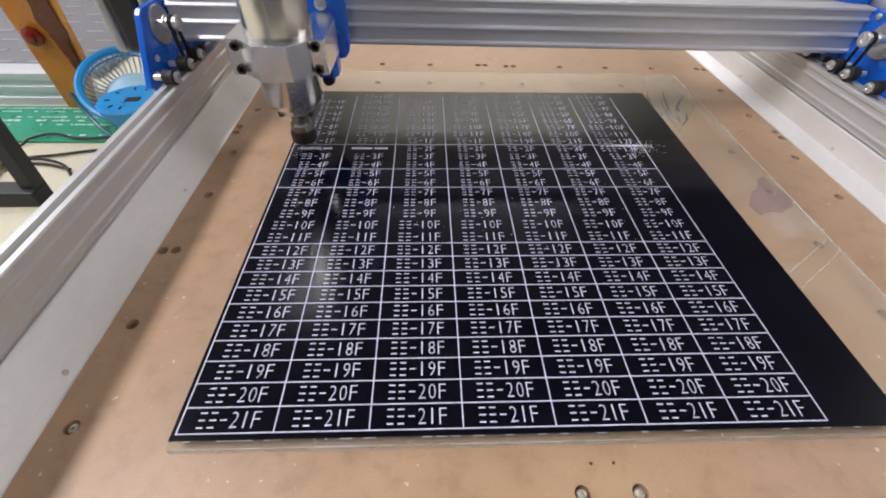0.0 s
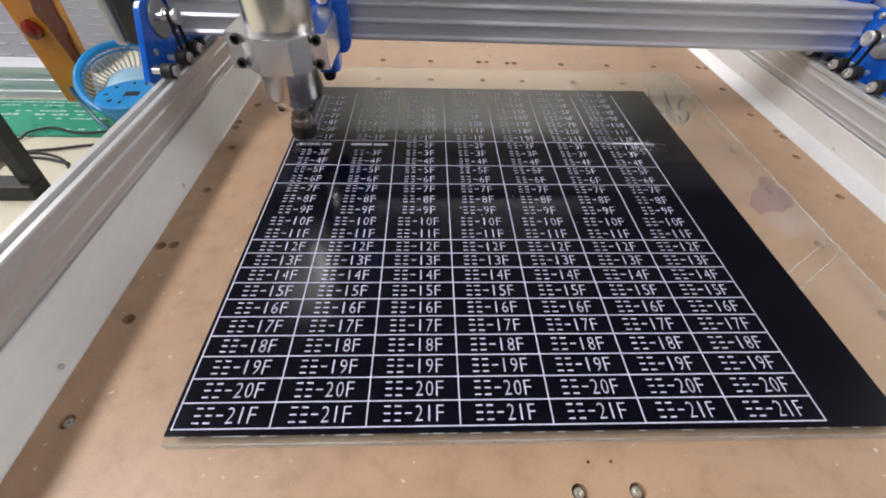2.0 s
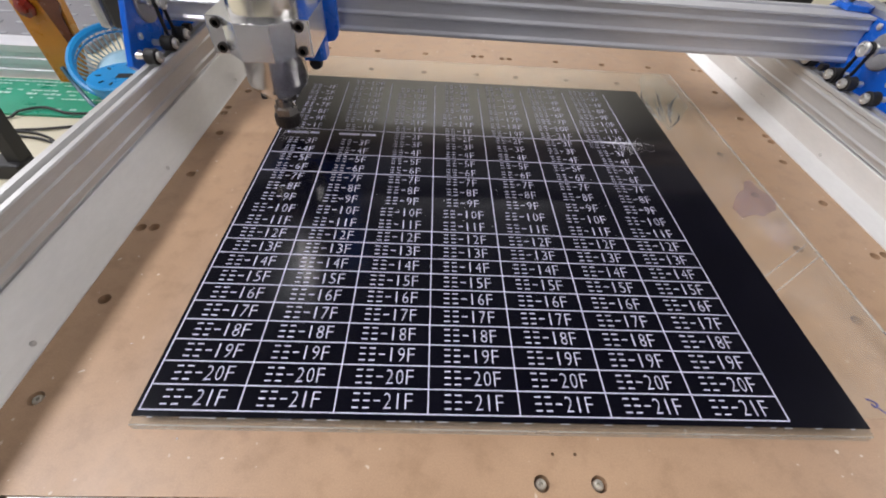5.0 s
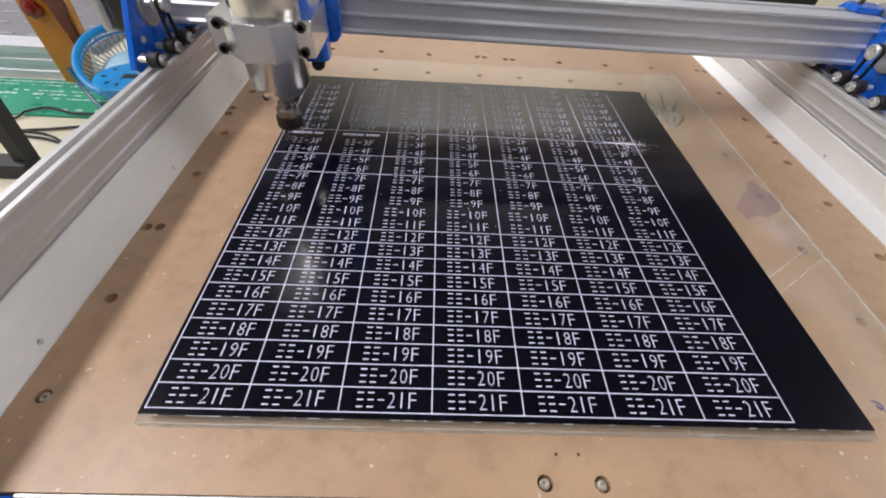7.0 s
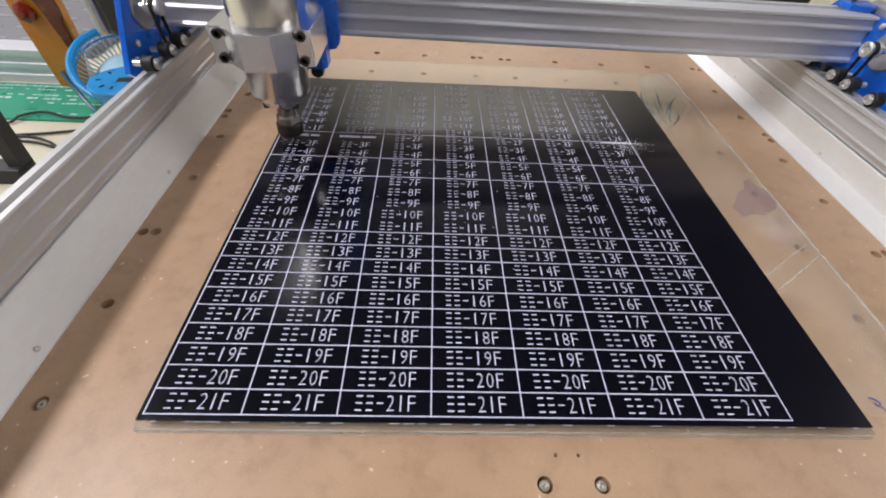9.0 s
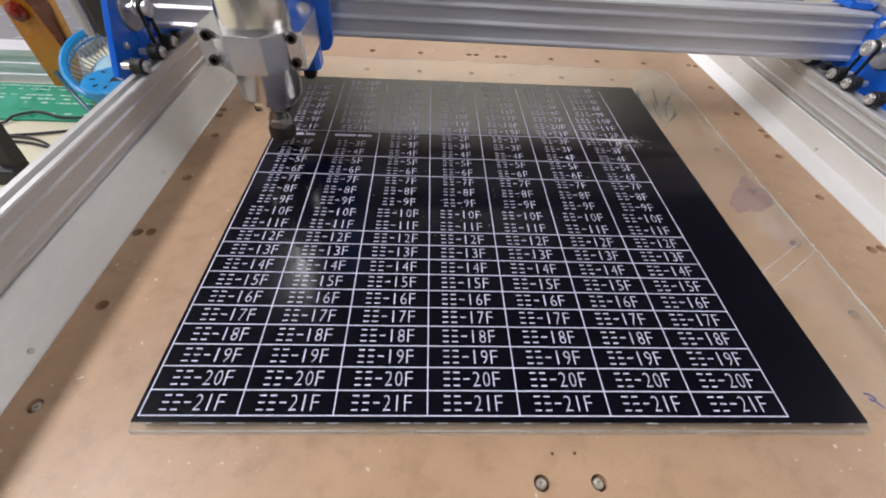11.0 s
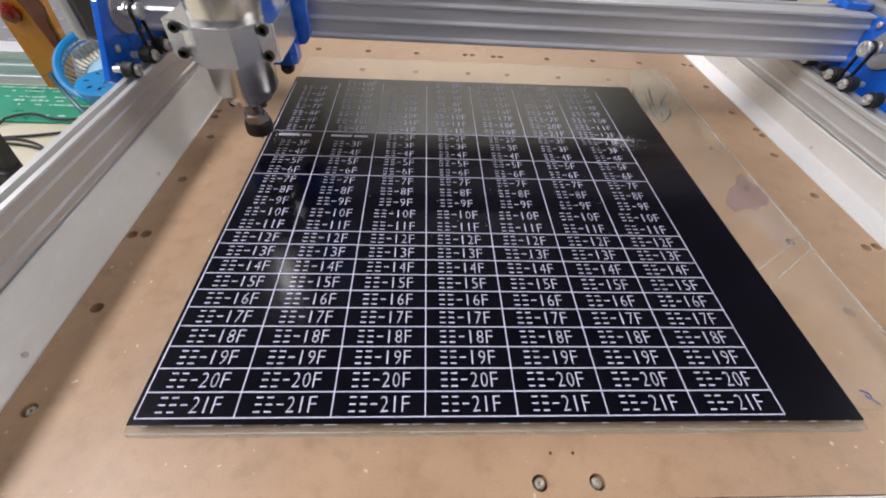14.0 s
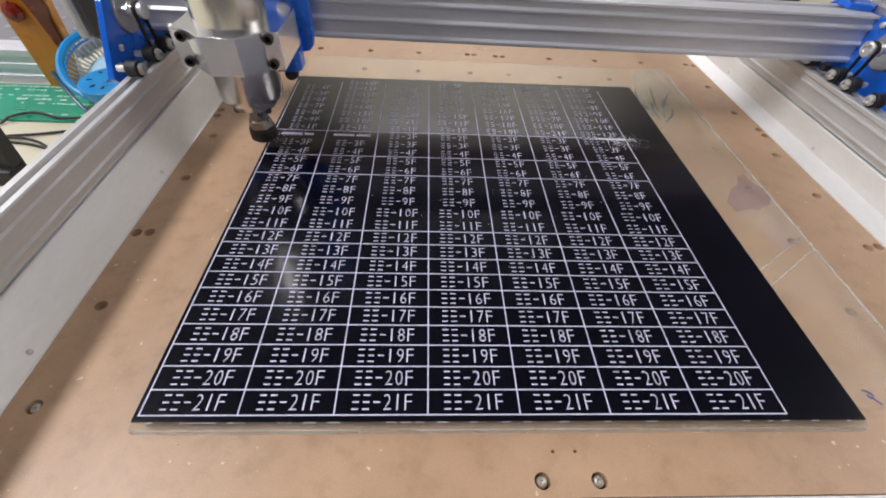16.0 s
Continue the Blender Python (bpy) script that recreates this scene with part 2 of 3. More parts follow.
def extruded(section, length, m):
    """A closed (u, v) section drawn out along its local z, caps included."""
    return prism(section, (), 0.0, length, m)


def tube(points, r, sides=8, closed=False):
    bm = bmesh.new()
    pts = [Vector(p) for p in points]
    rings, up = [], Vector((0, 0, 1))
    n = len(pts)
    for i, p in enumerate(pts):
        d = (pts[(i + 1) % n] - pts[i - 1]) if closed else (pts[min(i + 1, n - 1)] - pts[max(i - 1, 0)])
        d.normalize()
        side = d.cross(up)
        if side.length < 1e-4:
            side = d.cross(Vector((1, 0, 0)))
        side.normalize()
        u = side.cross(d)
        rings.append([bm.verts.new(p + r * (math.cos(2 * math.pi * k / sides) * side + math.sin(2 * math.pi * k / sides) * u)) for k in range(sides)])
    pairs = list(zip(rings, rings[1:])) + ([(rings[-1], rings[0])] if closed else [])
    for a, b in pairs:
        for k in range(sides):
            bm.faces.new((a[k], a[(k + 1) % sides], b[(k + 1) % sides], b[k]))
    if not closed:
        bm.faces.new(rings[0][::-1])
        bm.faces.new(rings[-1])
    bmesh.ops.recalc_face_normals(bm, faces=bm.faces[:])
    return bm


def smooth_path(ctrl, n=8):
    """A Catmull-Rom curve through the points."""
    P = [Vector(p) for p in ctrl]
    P = [2 * P[0] - P[1]] + P + [2 * P[-1] - P[-2]]
    out = []
    for i in range(1, len(P) - 2):
        for k in range(n):
            s = k / n
            out.append(0.5 * (2 * P[i] + (P[i + 1] - P[i - 1]) * s + (2 * P[i - 1] - 5 * P[i] + 4 * P[i + 1] - P[i + 2]) * s * s
                              + (3 * P[i] - P[i - 1] - 3 * P[i + 1] + P[i + 2]) * s ** 3))
    return out + [P[-2]]


AX_X = Matrix.Rotation(radians(90), 4, "Y")     # local z along world x
AX_Y = Matrix.Rotation(radians(-90), 4, "X")    # local z along world y

# ---- the room ----
TAB = -0.085
X0, X1, Y0, Y1, FLOOR = -2.6, 3.4, -2.6, 3.15, -0.83


def room():
    for name, b in (("wall_west", (X0 - 0.1, X0, Y0, Y1, FLOOR, CEIL)), ("wall_east", (X1, X1 + 0.1, Y0, Y1, FLOOR, CEIL)),
                    ("wall_south", (X0 - 0.1, X1 + 0.1, Y0 - 0.1, Y0, FLOOR, CEIL)), ("wall_north", (X0 - 0.1, X1 + 0.1, Y1, Y1 + 0.1, FLOOR, CEIL))):
        # unseen walls close the room; the south one is dark for reflections
        paint, words = {"wall_north": (CREAMWALL, "cream"), "wall_south": (DARKWALL, "unseen slate grey")}.get(name, (WALLPAINT, "warm white"))
        tagged(part(name, block(*b), paint), f"plain {words} painted workroom wall", "wall", kind="structure")
    tagged(part("floor", block(X0 - 0.1, X1 + 0.1, Y0 - 0.1, Y1 + 0.1, FLOOR - 0.1, FLOOR), FLOORMAT), "plain grey workroom floor", "floor", kind="structure")
    tagged(part("ceiling", block(X0 - 0.1, X1 + 0.1, Y0 - 0.1, Y1 + 0.1, CEIL, CEIL + 0.1), CEILPAINT), "plain dark grey workroom ceiling", "ceiling", kind="structure")
    # unseen housings for the placed area lights
    for lx, ly, sx, sy, power in LAMPS:
        lamp = thing("unseen_ceiling_light", "lit rectangular white ceiling light panel, unseen, placed for its light", "ceiling light", (lx, ly, CEIL), "ceiling lights")
        part("frame", prism([(-sy / 2 - 0.02, -sx / 2 - 0.02), (sy / 2 + 0.02, -sx / 2 - 0.02), (sy / 2 + 0.02, sx / 2 + 0.02), (-sy / 2 - 0.02, sx / 2 + 0.02)],
                            ([(-sy / 2, -sx / 2), (sy / 2, -sx / 2), (sy / 2, sx / 2), (-sy / 2, sx / 2)],), -0.06, 0.0), CEILPAINT, lamp)
        part("diffuser", block(-sy / 2, sy / 2, -sx / 2, sx / 2, -0.055, -0.04), PANELGLOW, lamp)


def work_table():
    t = thing("work_table", "cream laminate work table under the machine", "table", (0, 0, TAB))
    part("tabletop", block(-1.25, 1.35, -0.45, 1.15, -0.03, 0, 0.004), TABLE, t)
    for x in (-1.2, 1.3):
        for y in (-0.4, 1.1):
            part("leg", block(x - 0.025, x + 0.025, y - 0.025, y + 0.025, FLOOR - TAB, -0.03), GREY, t)


room()
work_table()
spot = thing("ceiling_downlight", "dim square frosted ceiling downlight", "ceiling light", (-0.60, 1.58, CEIL))
part("frame", prism([(-0.17, -0.20), (0.17, -0.20), (0.17, 0.20), (-0.17, 0.20)], ([(-0.14, -0.17), (0.14, -0.17), (0.14, 0.17), (-0.14, 0.17)],), -0.03, 0.0), CEILPAINT, spot)
part("diffuser", block(-0.14, 0.14, -0.17, 0.17, -0.026, -0.012), DIMGLOW, spot)

# ---- the router's bed ----
EDGE_L, EDGE_R = -0.0565, 0.3925
FRONT, BACK = -0.0287, 0.47
FACE_L, FACE_R = -0.067, 0.403
SCREWED = [(-0.046, 0.006), (0.156, -0.023), (0.178, -0.023)]
HOLES = [(-0.046, y) for y in (0.056, 0.107, 0.158, 0.209, 0.276)] + [(-0.0530, y) for y in (0.1065, 0.238, 0.247)] \
    + [(0.382, y) for y in (0.054, 0.104, 0.154, 0.203, 0.269, 0.319, 0.370)] + [(0.3890, y) for y in (0.105, 0.232, 0.241, 0.368)] \
    + [(0.053, 0.376), (0.102, 0.375), (0.152, 0.375), (0.1595, 0.375), (0.181, 0.373), (0.1885, 0.373), (0.237, 0.372), (0.285, 0.371), (0.334, 0.370), (0.003, 0.377)] \
    + [(0.337, 0.160), (0.336, 0.108), (0.336, 0.056), (0.336, 0.007), (0.336, 0.21), (0.052, 0.332), (0.102, 0.331), (0.152, 0.331), (0.190, 0.330), (0.239, 0.329), (0.288, 0.328)]
PINS = [(0.162, -0.0125), (0.171, -0.0125)]


def bed():
    b = thing("router_bed", "brown fibreboard spoil board with rows of countersunk holes", "spoil board")
    part("board", prism([(EDGE_L, FRONT), (EDGE_R, FRONT), (EDGE_R, BACK), (EDGE_L, BACK)],
                        [ring(14, 0.0030, *h) for h in HOLES] + [ring(14, 0.0031, *h) for h in SCREWED] + [ring(8, 0.0007, *h) for h in PINS], -0.018, 0.0), MDF, b)
    head = mesh_of("screw", lathe([(0.0002, -0.0022), (0.0007, -0.0022), (0.0008, -0.0009), (0.0016, -0.0007), (0.0021, -0.0012), (0.0021, -0.005), (0.0015, -0.0055)], None, 16), BRIGHTSCREW, False)
    # coloured dark so that each hole reads as shaded
    low = mesh_of("sunk_screw", lathe([(0.0002, -0.0072), (0.0010, -0.0072), (0.0012, -0.006), (0.0020, -0.006), (0.0029, -0.0066), (0.0029, -0.010), (0.0015, -0.0105)], None, 14), HOLESHADE, False)
    for x, y in SCREWED:
        part("screw", head, BRIGHTSCREW, b, "bright zinc socket screw").matrix_basis = pose(x, y, 0, 0, 0, 37 * x * 100)
    for x, y in HOLES:
        part("screw", low, HOLESHADE, b).matrix_basis = pose(x, y, 0)
    under = thing("bed_frame", "aluminium sub-frame carrying the spoil board", "machine frame", (0, 0, TAB))
    for x in (EDGE_L + 0.02, 0.15, EDGE_R - 0.06):
        part("crossbar", block(x, x + 0.04, FRONT + 0.02, BACK - 0.02, 0, -TAB - 0.0182, 0.002), ALU, under)


def side_rail(side):
    """The grooved side rail: s = -1 on the west side, +1 on the east."""
    face = FACE_L if side < 0 else FACE_R
    s = side
    r = thing("side_rail", "long grooved silver aluminium side rail of the router", "machine rail", (0, 0, 0), "side rails")
    base = TAB
    # section in (outward, up)
    sec = [(0.0006, 0.0248), (0.0012, 0.0253), (0.0012, 0.0282), (0.0, 0.0286), (0.0, 0.0297), (0.0011, 0.0307), (0.0011, 0.0390), (0.0, 0.0396), (0.0, 0.0407), (0.0011, 0.0417),
           (0.0011, 0.0442), (0.0, 0.0450), (0.0, 0.0474), (0.0006, 0.0482), (0.0036, 0.0482), (0.0036, 0.0446), (0.0080, 0.0446), (0.0080, 0.0482), (0.0116, 0.0482), (0.0122, 0.0476), (0.0122, 0.0248)]
    m = Matrix.Translation((face, -0.16, 0)) @ AX_Y
    mm = [(s * u, -v) for u, v in sec]
    part("rail", extruded(mm, 0.86, m), ALU, r)
    strip = [(-0.0105, -0.002), (-0.0105, 0.0006), (-0.0100, 0.0010), (0.0, 0.0230), (0.0006, 0.0236), (0.003, 0.0236), (0.003, -0.002)]
    part("inner_strip", extruded([(s * u, -v) for u, v in strip if s < 0] or [(s * u, -v) for u, v in [(-0.0105, -0.002), (-0.0105, 0.0008), (-0.0100, 0.0012), (0.0, 0.0066), (0.0, 0.0230), (0.0006, 0.0236), (0.003, 0.0236), (0.003, -0.002)]], 0.86, m), PLATE, r, "smooth pale aluminium inner strip")
    # black strip added to draw the shade in the gap under the rail
    part("gap_shade", extruded([(s * u, -v) for u, v in [(0.0032, 0.0215), (0.0032, 0.0247), (0.011, 0.0247), (0.011, 0.0215)]], 0.86, m), BLACK, r)
    part("lower_beam", extruded([(s * u, -v) for u, v in [(0.0032, base), (0.0032, 0.0213), (0.0122, 0.0213), (0.0122, base)]], 0.86, m), ALU, r)
    part("ledge", extruded([(s * u, -v) for u, v in [(-0.0105, -0.02), (-0.0105, -0.0022), (0.003, -0.0022), (0.003, -0.02)]], 0.86, m), ALU, r)
    bolt = mesh_of("rivet", lathe([(0.0013, 0.0), (0.0013, 0.0004), (0.0007, 0.0008)], AX_X if s < 0 else Matrix.Rotation(radians(-90), 4, "Y"), 10), BOLT, True)
    for y in ((0.028, 0.157, 0.286) if s < 0 else (0.065, 0.2, 0.331)):
        part("rivet", bolt, BOLT, r).matrix_basis = pose(face + 0.0084, y, 0.0047, 0, -25) if s < 0 else pose(face, y, 0.0095)


bed()
side_rail(-1)
side_rail(1)
front_corner = thing("front_corner_bracket", "blue plastic bracket at the bed's front corner", "bracket", (0, 0, 0))
part("bracket", block(-0.0745, -0.0345, FRONT - 0.034, FRONT - 0.0006, TAB, -0.0012, 0.001), BLUE, front_corner)
part("bolt", lathe([(0.0026, 0.0), (0.0026, 0.0014), (0.0014, 0.002)], Matrix.Translation((-0.05, FRONT - 0.012, -0.0012)), 14), BOLT, front_corner)
front_rail = thing("front_rail", "dark ribbed belt strip along the bed's front edge", "machine rail", (0, 0, 0))
part("edge_strip", block(-0.0340, EDGE_R, FRONT - 0.0016, FRONT - 0.0002, -0.016, -0.0008, 0.0003), PLATE, front_rail, "thin bright metal edge strip")
part("rail", block(-0.0340, EDGE_R + 0.03, FRONT - 0.028, FRONT - 0.0018, TAB, -0.0065, 0.001), BLACK, front_rail)
RIB = mesh_of("rib", block(0, 0.0016, FRONT - 0.026, FRONT - 0.0019, -0.0065, -0.0050), ALU)
for i in range(92):
    part("rib", RIB, ALU, front_rail).matrix_basis = pose(-0.033 + i * 0.0046, 0, 0)

# ---- the engraved sheet ----
W, H = 0.0375, 0.01057
BX0, BX1, BY0, BY1 = -0.0020, 0.2958, -0.0025, 0.3005
TOP = 0.0055
INKZ = TOP + 0.00012
PITCH, CW, CH = 0.00428, 0.0030, 0.0067
GLYPHS = {}


def glyph(ch):
    """Outline of a character of the built-in font as vertices and faces, fitted to a cell 1 wide and 1 high."""
    if ch not in GLYPHS:
        cu = bpy.data.curves.new("tmp", "FONT")
        cu.body, cu.resolution_u, cu.offset = ch, 2, -0.018
        ob = bpy.data.objects.new("tmp", cu)
        me = bpy.data.meshes.new_from_object(ob)
        v = np.array([tuple(p.co)[:2] for p in me.vertices])
        f = [tuple(p.vertices) for p in me.polygons]
        bpy.data.objects.remove(ob)
        bpy.data.curves.remove(cu)
        bpy.data.meshes.remove(me)
        lo, hi = v.min(0), v.max(0)
        if ch == "1":
            wide = (hi - lo)[0] / (hi - lo)[1] * CH / CW
            v = (v - lo) / (hi - lo) * (wide, 1) + (0.45 - wide / 2, 0)
        else:
            v = (v - lo) / (hi - lo)
        GLYPHS[ch] = (v, f)
    return GLYPHS[ch]


LABELS = {}


def flat_mesh(name, V, F):
    me = bpy.data.meshes.new(name)
    me.from_pydata(V, [], F)
    me.materials.append(INK)
    return me


def quad(V, F, x0, x1, y0, y1):
    k = len(V)
    V.extend([(x0, y0, 0), (x1, y0, 0), (x1, y1, 0), (x0, y1, 0)])
    F.append((k, k + 1, k + 2, k + 3))


def label_start(bars, floor):
    return -(bars + 1 + len(floor)) * PITCH / 2 + (PITCH - CW) / 2


def label_mesh(bars, floor):
    """The dash and the floor mark that follow so many characters of bars."""
    key = (bars, floor)
    if key not in LABELS:
        x = label_start(bars, floor) + bars * PITCH
        V, F = [], []
        quad(V, F, x + CW * 0.05, x + CW * 0.95, -0.0003, 0.0003)
        x += PITCH
        for ch in floor:
            v, f = glyph(ch)
            k = len(V)
            V.extend([(x + a * CW, (b - 0.5) * CH, 0) for a, b in v])
            F.extend([tuple(k + i for i in q) for q in f])
            x += PITCH
        LABELS[key] = flat_mesh("floor_mark", V, F)
    return LABELS[key]


def engraved_sheet():
    s = thing("engraved_sheet", "glossy black engraving sheet on clear acrylic with white ruled floor marks", "engraved panel", (0, 0, 0))
    part("acrylic_base", block(BX0, BX1, BY0 - 0.0026, BY1, 0.0009, TOP - 0.0007, 0.0003), ACRYLIC, s, "clear acrylic base with milky sawn edge").visible_shadow = False
    part("black_face", block(BX0, BX1, BY0, BY1, TOP - 0.0007, TOP, 0.00012), FILMBLACK, s, "glossy black face")
    part("sawn_edge", block(BX0 + 0.0003, BX1 - 0.0003, BY0 - 0.0034, BY0 - 0.0027, 0.0009, TOP - 0.0008, 0.0002), SCUFF, s, "milky sawn front edge").visible_shadow = False
    rnd = random.Random(8)
    for i in range(30):
        x = rnd.uniform(BX0, BX1 - 0.008)
        part("edge_burr", block(x, x + rnd.uniform(0.001, 0.005), BY0 - 0.0003, BY0 - 0.0001, TOP - 0.0007, TOP - 0.0004), DUST, s)
    lw = 0.00027
    for c in range(8):
        part("ruled_line", block(c * W - lw, c * W + lw, 0, 0.2905, INKZ - 0.0001, INKZ), INK, s)
    for k in list(range(11)) + [15, 17, 20]:
        part("ruled_line", block(-lw, 7 * W + lw, k * H - lw, k * H + lw, INKZ - 0.0001, INKZ + 0.00002), INK, s)
    marks = []
    for floor in range(3, 22):
        for c in range(7):
            marks.append((c, 21 - floor, 2, f"{floor}F"))
    for c in (2, 3, 4):
        marks.append((c, 19, 2, "2F"))
    marks += [(5, 19, 2, "3F"), (6, 19, 3, "13F")]
    upper = {0: ["1F", "9F", "8F", "7F", "6F", "5F", "4F"], 1: ["1F", "16F", "15F", "14F", "13F", "12F", "11F", "10F"], 2: ["1F", "21F", "20F", "19F", "18F", "17F", "4F"],
             3: ["1F", "11F", "10F", "9F", "8F", "7F", "6F", "5F"], 4: ["19F", "18F", "17F", "16F", "15F", "14F", "13F", "12F"],
             5: ["21F", "20F", "7F", "6F", "5F", "4F", "3F", "2F"], 6: ["12F", "11F", "10F", "9F", "8F", "4F", "3F", "2F"]}
    for c, col in upper.items():
        for i, f in enumerate(col):
            marks.append((c, 20 + i, 3 if c == 6 or (c == 5 and i > 1) else 2, f))
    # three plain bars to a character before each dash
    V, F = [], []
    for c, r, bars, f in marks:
        part("floor_mark", label_mesh(bars, f), INK, s).matrix_basis = pose((c + 0.5) * W, (r + 0.5) * H, INKZ)
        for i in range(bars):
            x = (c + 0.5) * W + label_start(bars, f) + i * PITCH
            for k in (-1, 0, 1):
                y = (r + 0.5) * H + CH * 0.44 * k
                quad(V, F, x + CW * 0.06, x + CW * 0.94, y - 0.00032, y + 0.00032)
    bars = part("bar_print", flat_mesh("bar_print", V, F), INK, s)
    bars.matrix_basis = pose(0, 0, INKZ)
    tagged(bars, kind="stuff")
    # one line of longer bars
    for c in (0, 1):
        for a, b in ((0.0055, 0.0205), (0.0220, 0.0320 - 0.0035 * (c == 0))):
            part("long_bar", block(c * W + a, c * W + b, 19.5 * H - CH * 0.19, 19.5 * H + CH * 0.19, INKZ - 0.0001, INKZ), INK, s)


def clear_film():
    f = thing("clear_film", "thin clear plastic film under the sheet, smudged and cut askew", "plastic film", (0, 0, 0))
    part("sheet", prism([(-0.001, 0.004), (0.3448, 0.004), (0.3455, 0.06), (0.3500, 0.353), (-0.004, 0.356)], (), 0.0001, 0.0007), FILM, f).visible_shadow = False
    part("residue", prism([(0.3118, 0.1437), (0.3223, 0.1589), (0.3300, 0.1640), (0.3345, 0.1733), (0.3410, 0.1770), (0.3420, 0.1660), (0.3463, 0.1600), (0.3464, 0.1513), (0.3415, 0.1429), (0.3345, 0.1400), (0.3303, 0.1361), (0.3227, 0.1375), (0.3139, 0.1339)], (), 0.0009, 0.0010), PURPLE, f, "violet smudge of glue residue").visible_shadow = False
    part("hazy_patch", prism([(0.3385, 0.352), (0.3420, 0.318), (0.3412, 0.285), (0.3250, 0.262), (0.3060, 0.2395), (0.3030, 0.262), (0.3040, 0.300), (0.3120, 0.335), (0.3200, 0.350)], (), 0.00072, 0.00078), HAZE, f, "milky worn corner of the film").visible_shadow = False
    rnd = random.Random(4)
    for i in range(16):
        a = Vector((0.303 + 0.004 * rnd.random(), 0.238 + 0.006 * rnd.random(), 0))
        turn = radians(58 + 42 * i / 15 + rnd.uniform(-4, 4))
        d = Vector((math.cos(turn), math.sin(turn), 0)) * rnd.uniform(0.035, 0.085)
        bow = Vector((-d.y, d.x, 0)).normalized() * rnd.uniform(-0.004, 0.006)
        w = rnd.uniform(0.0004, 0.0016)
        side = Vector((-d.y, d.x, 0)).normalized()
        mid = [a + d * (0.25 + 0.75 * k / 7) + bow * math.sin(math.pi * k / 7) for k in range(8)]
        wid = [w * math.sin(math.pi * (k + 0.3) / 7.6) for k in range(8)]
        out = [tuple((p + side * q)[:2]) for p, q in zip(mid, wid)] + [tuple((p - side * q)[:2]) for p, q in reversed(list(zip(mid, wid)))]
        part("scuff", prism(out, (), 0.0008 + i * 0.00001, 0.00085 + i * 0.00001), SCUFF if i % 3 else SMEAR, f, "milky scuff" if i % 3 else "dull grey smear").visible_shadow = False
    for x0, y0, x1, y1 in ((0.2985, 0.0815, 0.3423, 0.1105), (0.2985, 0.0704, 0.3436, 0.1004)):
        part("cut_line", prism([(x0, y0), (x1, y1), (x1, y1 + 0.0009), (x0, y0 + 0.0009)], (), 0.0008, 0.0009), SCUFF, f, "scored cut line").visible_shadow = False
    part("film_edge", prism([(0.3431, 0.004), (0.3448, 0.004), (0.3455, 0.06), (0.3500, 0.353), (0.3481, 0.353), (0.3438, 0.06)], (), 0.0008, 0.0009), SCUFF, f).visible_shadow = False
    part("film_edge", prism([(-0.002, 0.3548), (0.3489, 0.3520), (0.3489, 0.3530), (-0.002, 0.3558)], (), 0.0008, 0.0009), SCUFF, f).visible_shadow = False


def chips():
    """White engraving chips heaped at the end of the upper line, round the cutter and strewn about."""
    rnd = random.Random(11)
    bm = bmesh.new()
    spots = [(0.2515, 0.2105, 0.0150, 0.0010, 750), (0.262, 0.209, 0.012, 0.009, 330), (0.258, 0.200, 0.010, 0.006, 80), (0.011, 0.2065, 0.012, 0.0045, 110), (0.006, 0.199, 0.008, 0.004, 30),
             (0.15, 0.15, 0.09, 0.08, 60)]
    for cx, cy, sx, sy, n in spots:
        for _ in range(n):
            x, y = rnd.gauss(cx, sx * 0.5), rnd.gauss(cy, sy * 0.5)
            if not (BX0 < x < BX1 and BY0 < y < BY1):
                continue
            r = 0.00012 + 0.00022 * rnd.random() ** 2
            bmesh.ops.create_cone(bm, cap_ends=True, segments=4, radius1=r, radius2=r * 0.3, depth=r * 1.3,
                                  matrix=pose(x, y, TOP + r * 0.6, 0, 0, 360 * rnd.random()))
    tagged(part("engraving_chips", bm, DUST), "fine white engraving chips strewn on the sheet", "chips", kind="stuff")


def crumbs():
    rnd = random.Random(5)
    bm = bmesh.new()
    for _ in range(48):
        x, y = rnd.uniform(EDGE_L, EDGE_R), rnd.uniform(FRONT, 0.38)
        if BX0 - 0.002 < x < 0.352 and BY0 - 0.002 < y < 0.357:
            continue
        r = 0.00015 + 0.00028 * rnd.random() ** 2
        bmesh.ops.create_cone(bm, cap_ends=True, segments=4, radius1=r, radius2=r * 0.4, depth=r, matrix=pose(x, y, r * 0.5, 0, 0, 360 * rnd.random()))
    tagged(part("sheet_crumbs", bm, DUST), "pale plastic crumbs strewn on the spoil board", "crumbs", kind="stuff")


def pen_mark():
    bm = merged(tube(smooth_path([(0.3092, 0.0128, 0.0001), (0.3112, 0.0122, 0.0001), (0.3128, 0.0104, 0.0001), (0.3112, 0.0090, 0.0001), (0.3102, 0.0106, 0.0001)]), 0.0004, 5),
                tube(smooth_path([(0.3122, 0.0088, 0.0001), (0.3134, 0.0070, 0.0001), (0.3142, 0.0060, 0.0001)]), 0.0003, 5))
    tagged(part("pen_mark", bm, PENBLUE, None, "", True), "small blue pen scribble on the spoil board", "pen mark")


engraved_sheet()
pen_mark()
clear_film()
chips()
crumbs()

# ---- gantry, built at its place of seven seconds, origin at the cutter's place ----
CX, CY = 0.009, 0.199


WHEELS = []


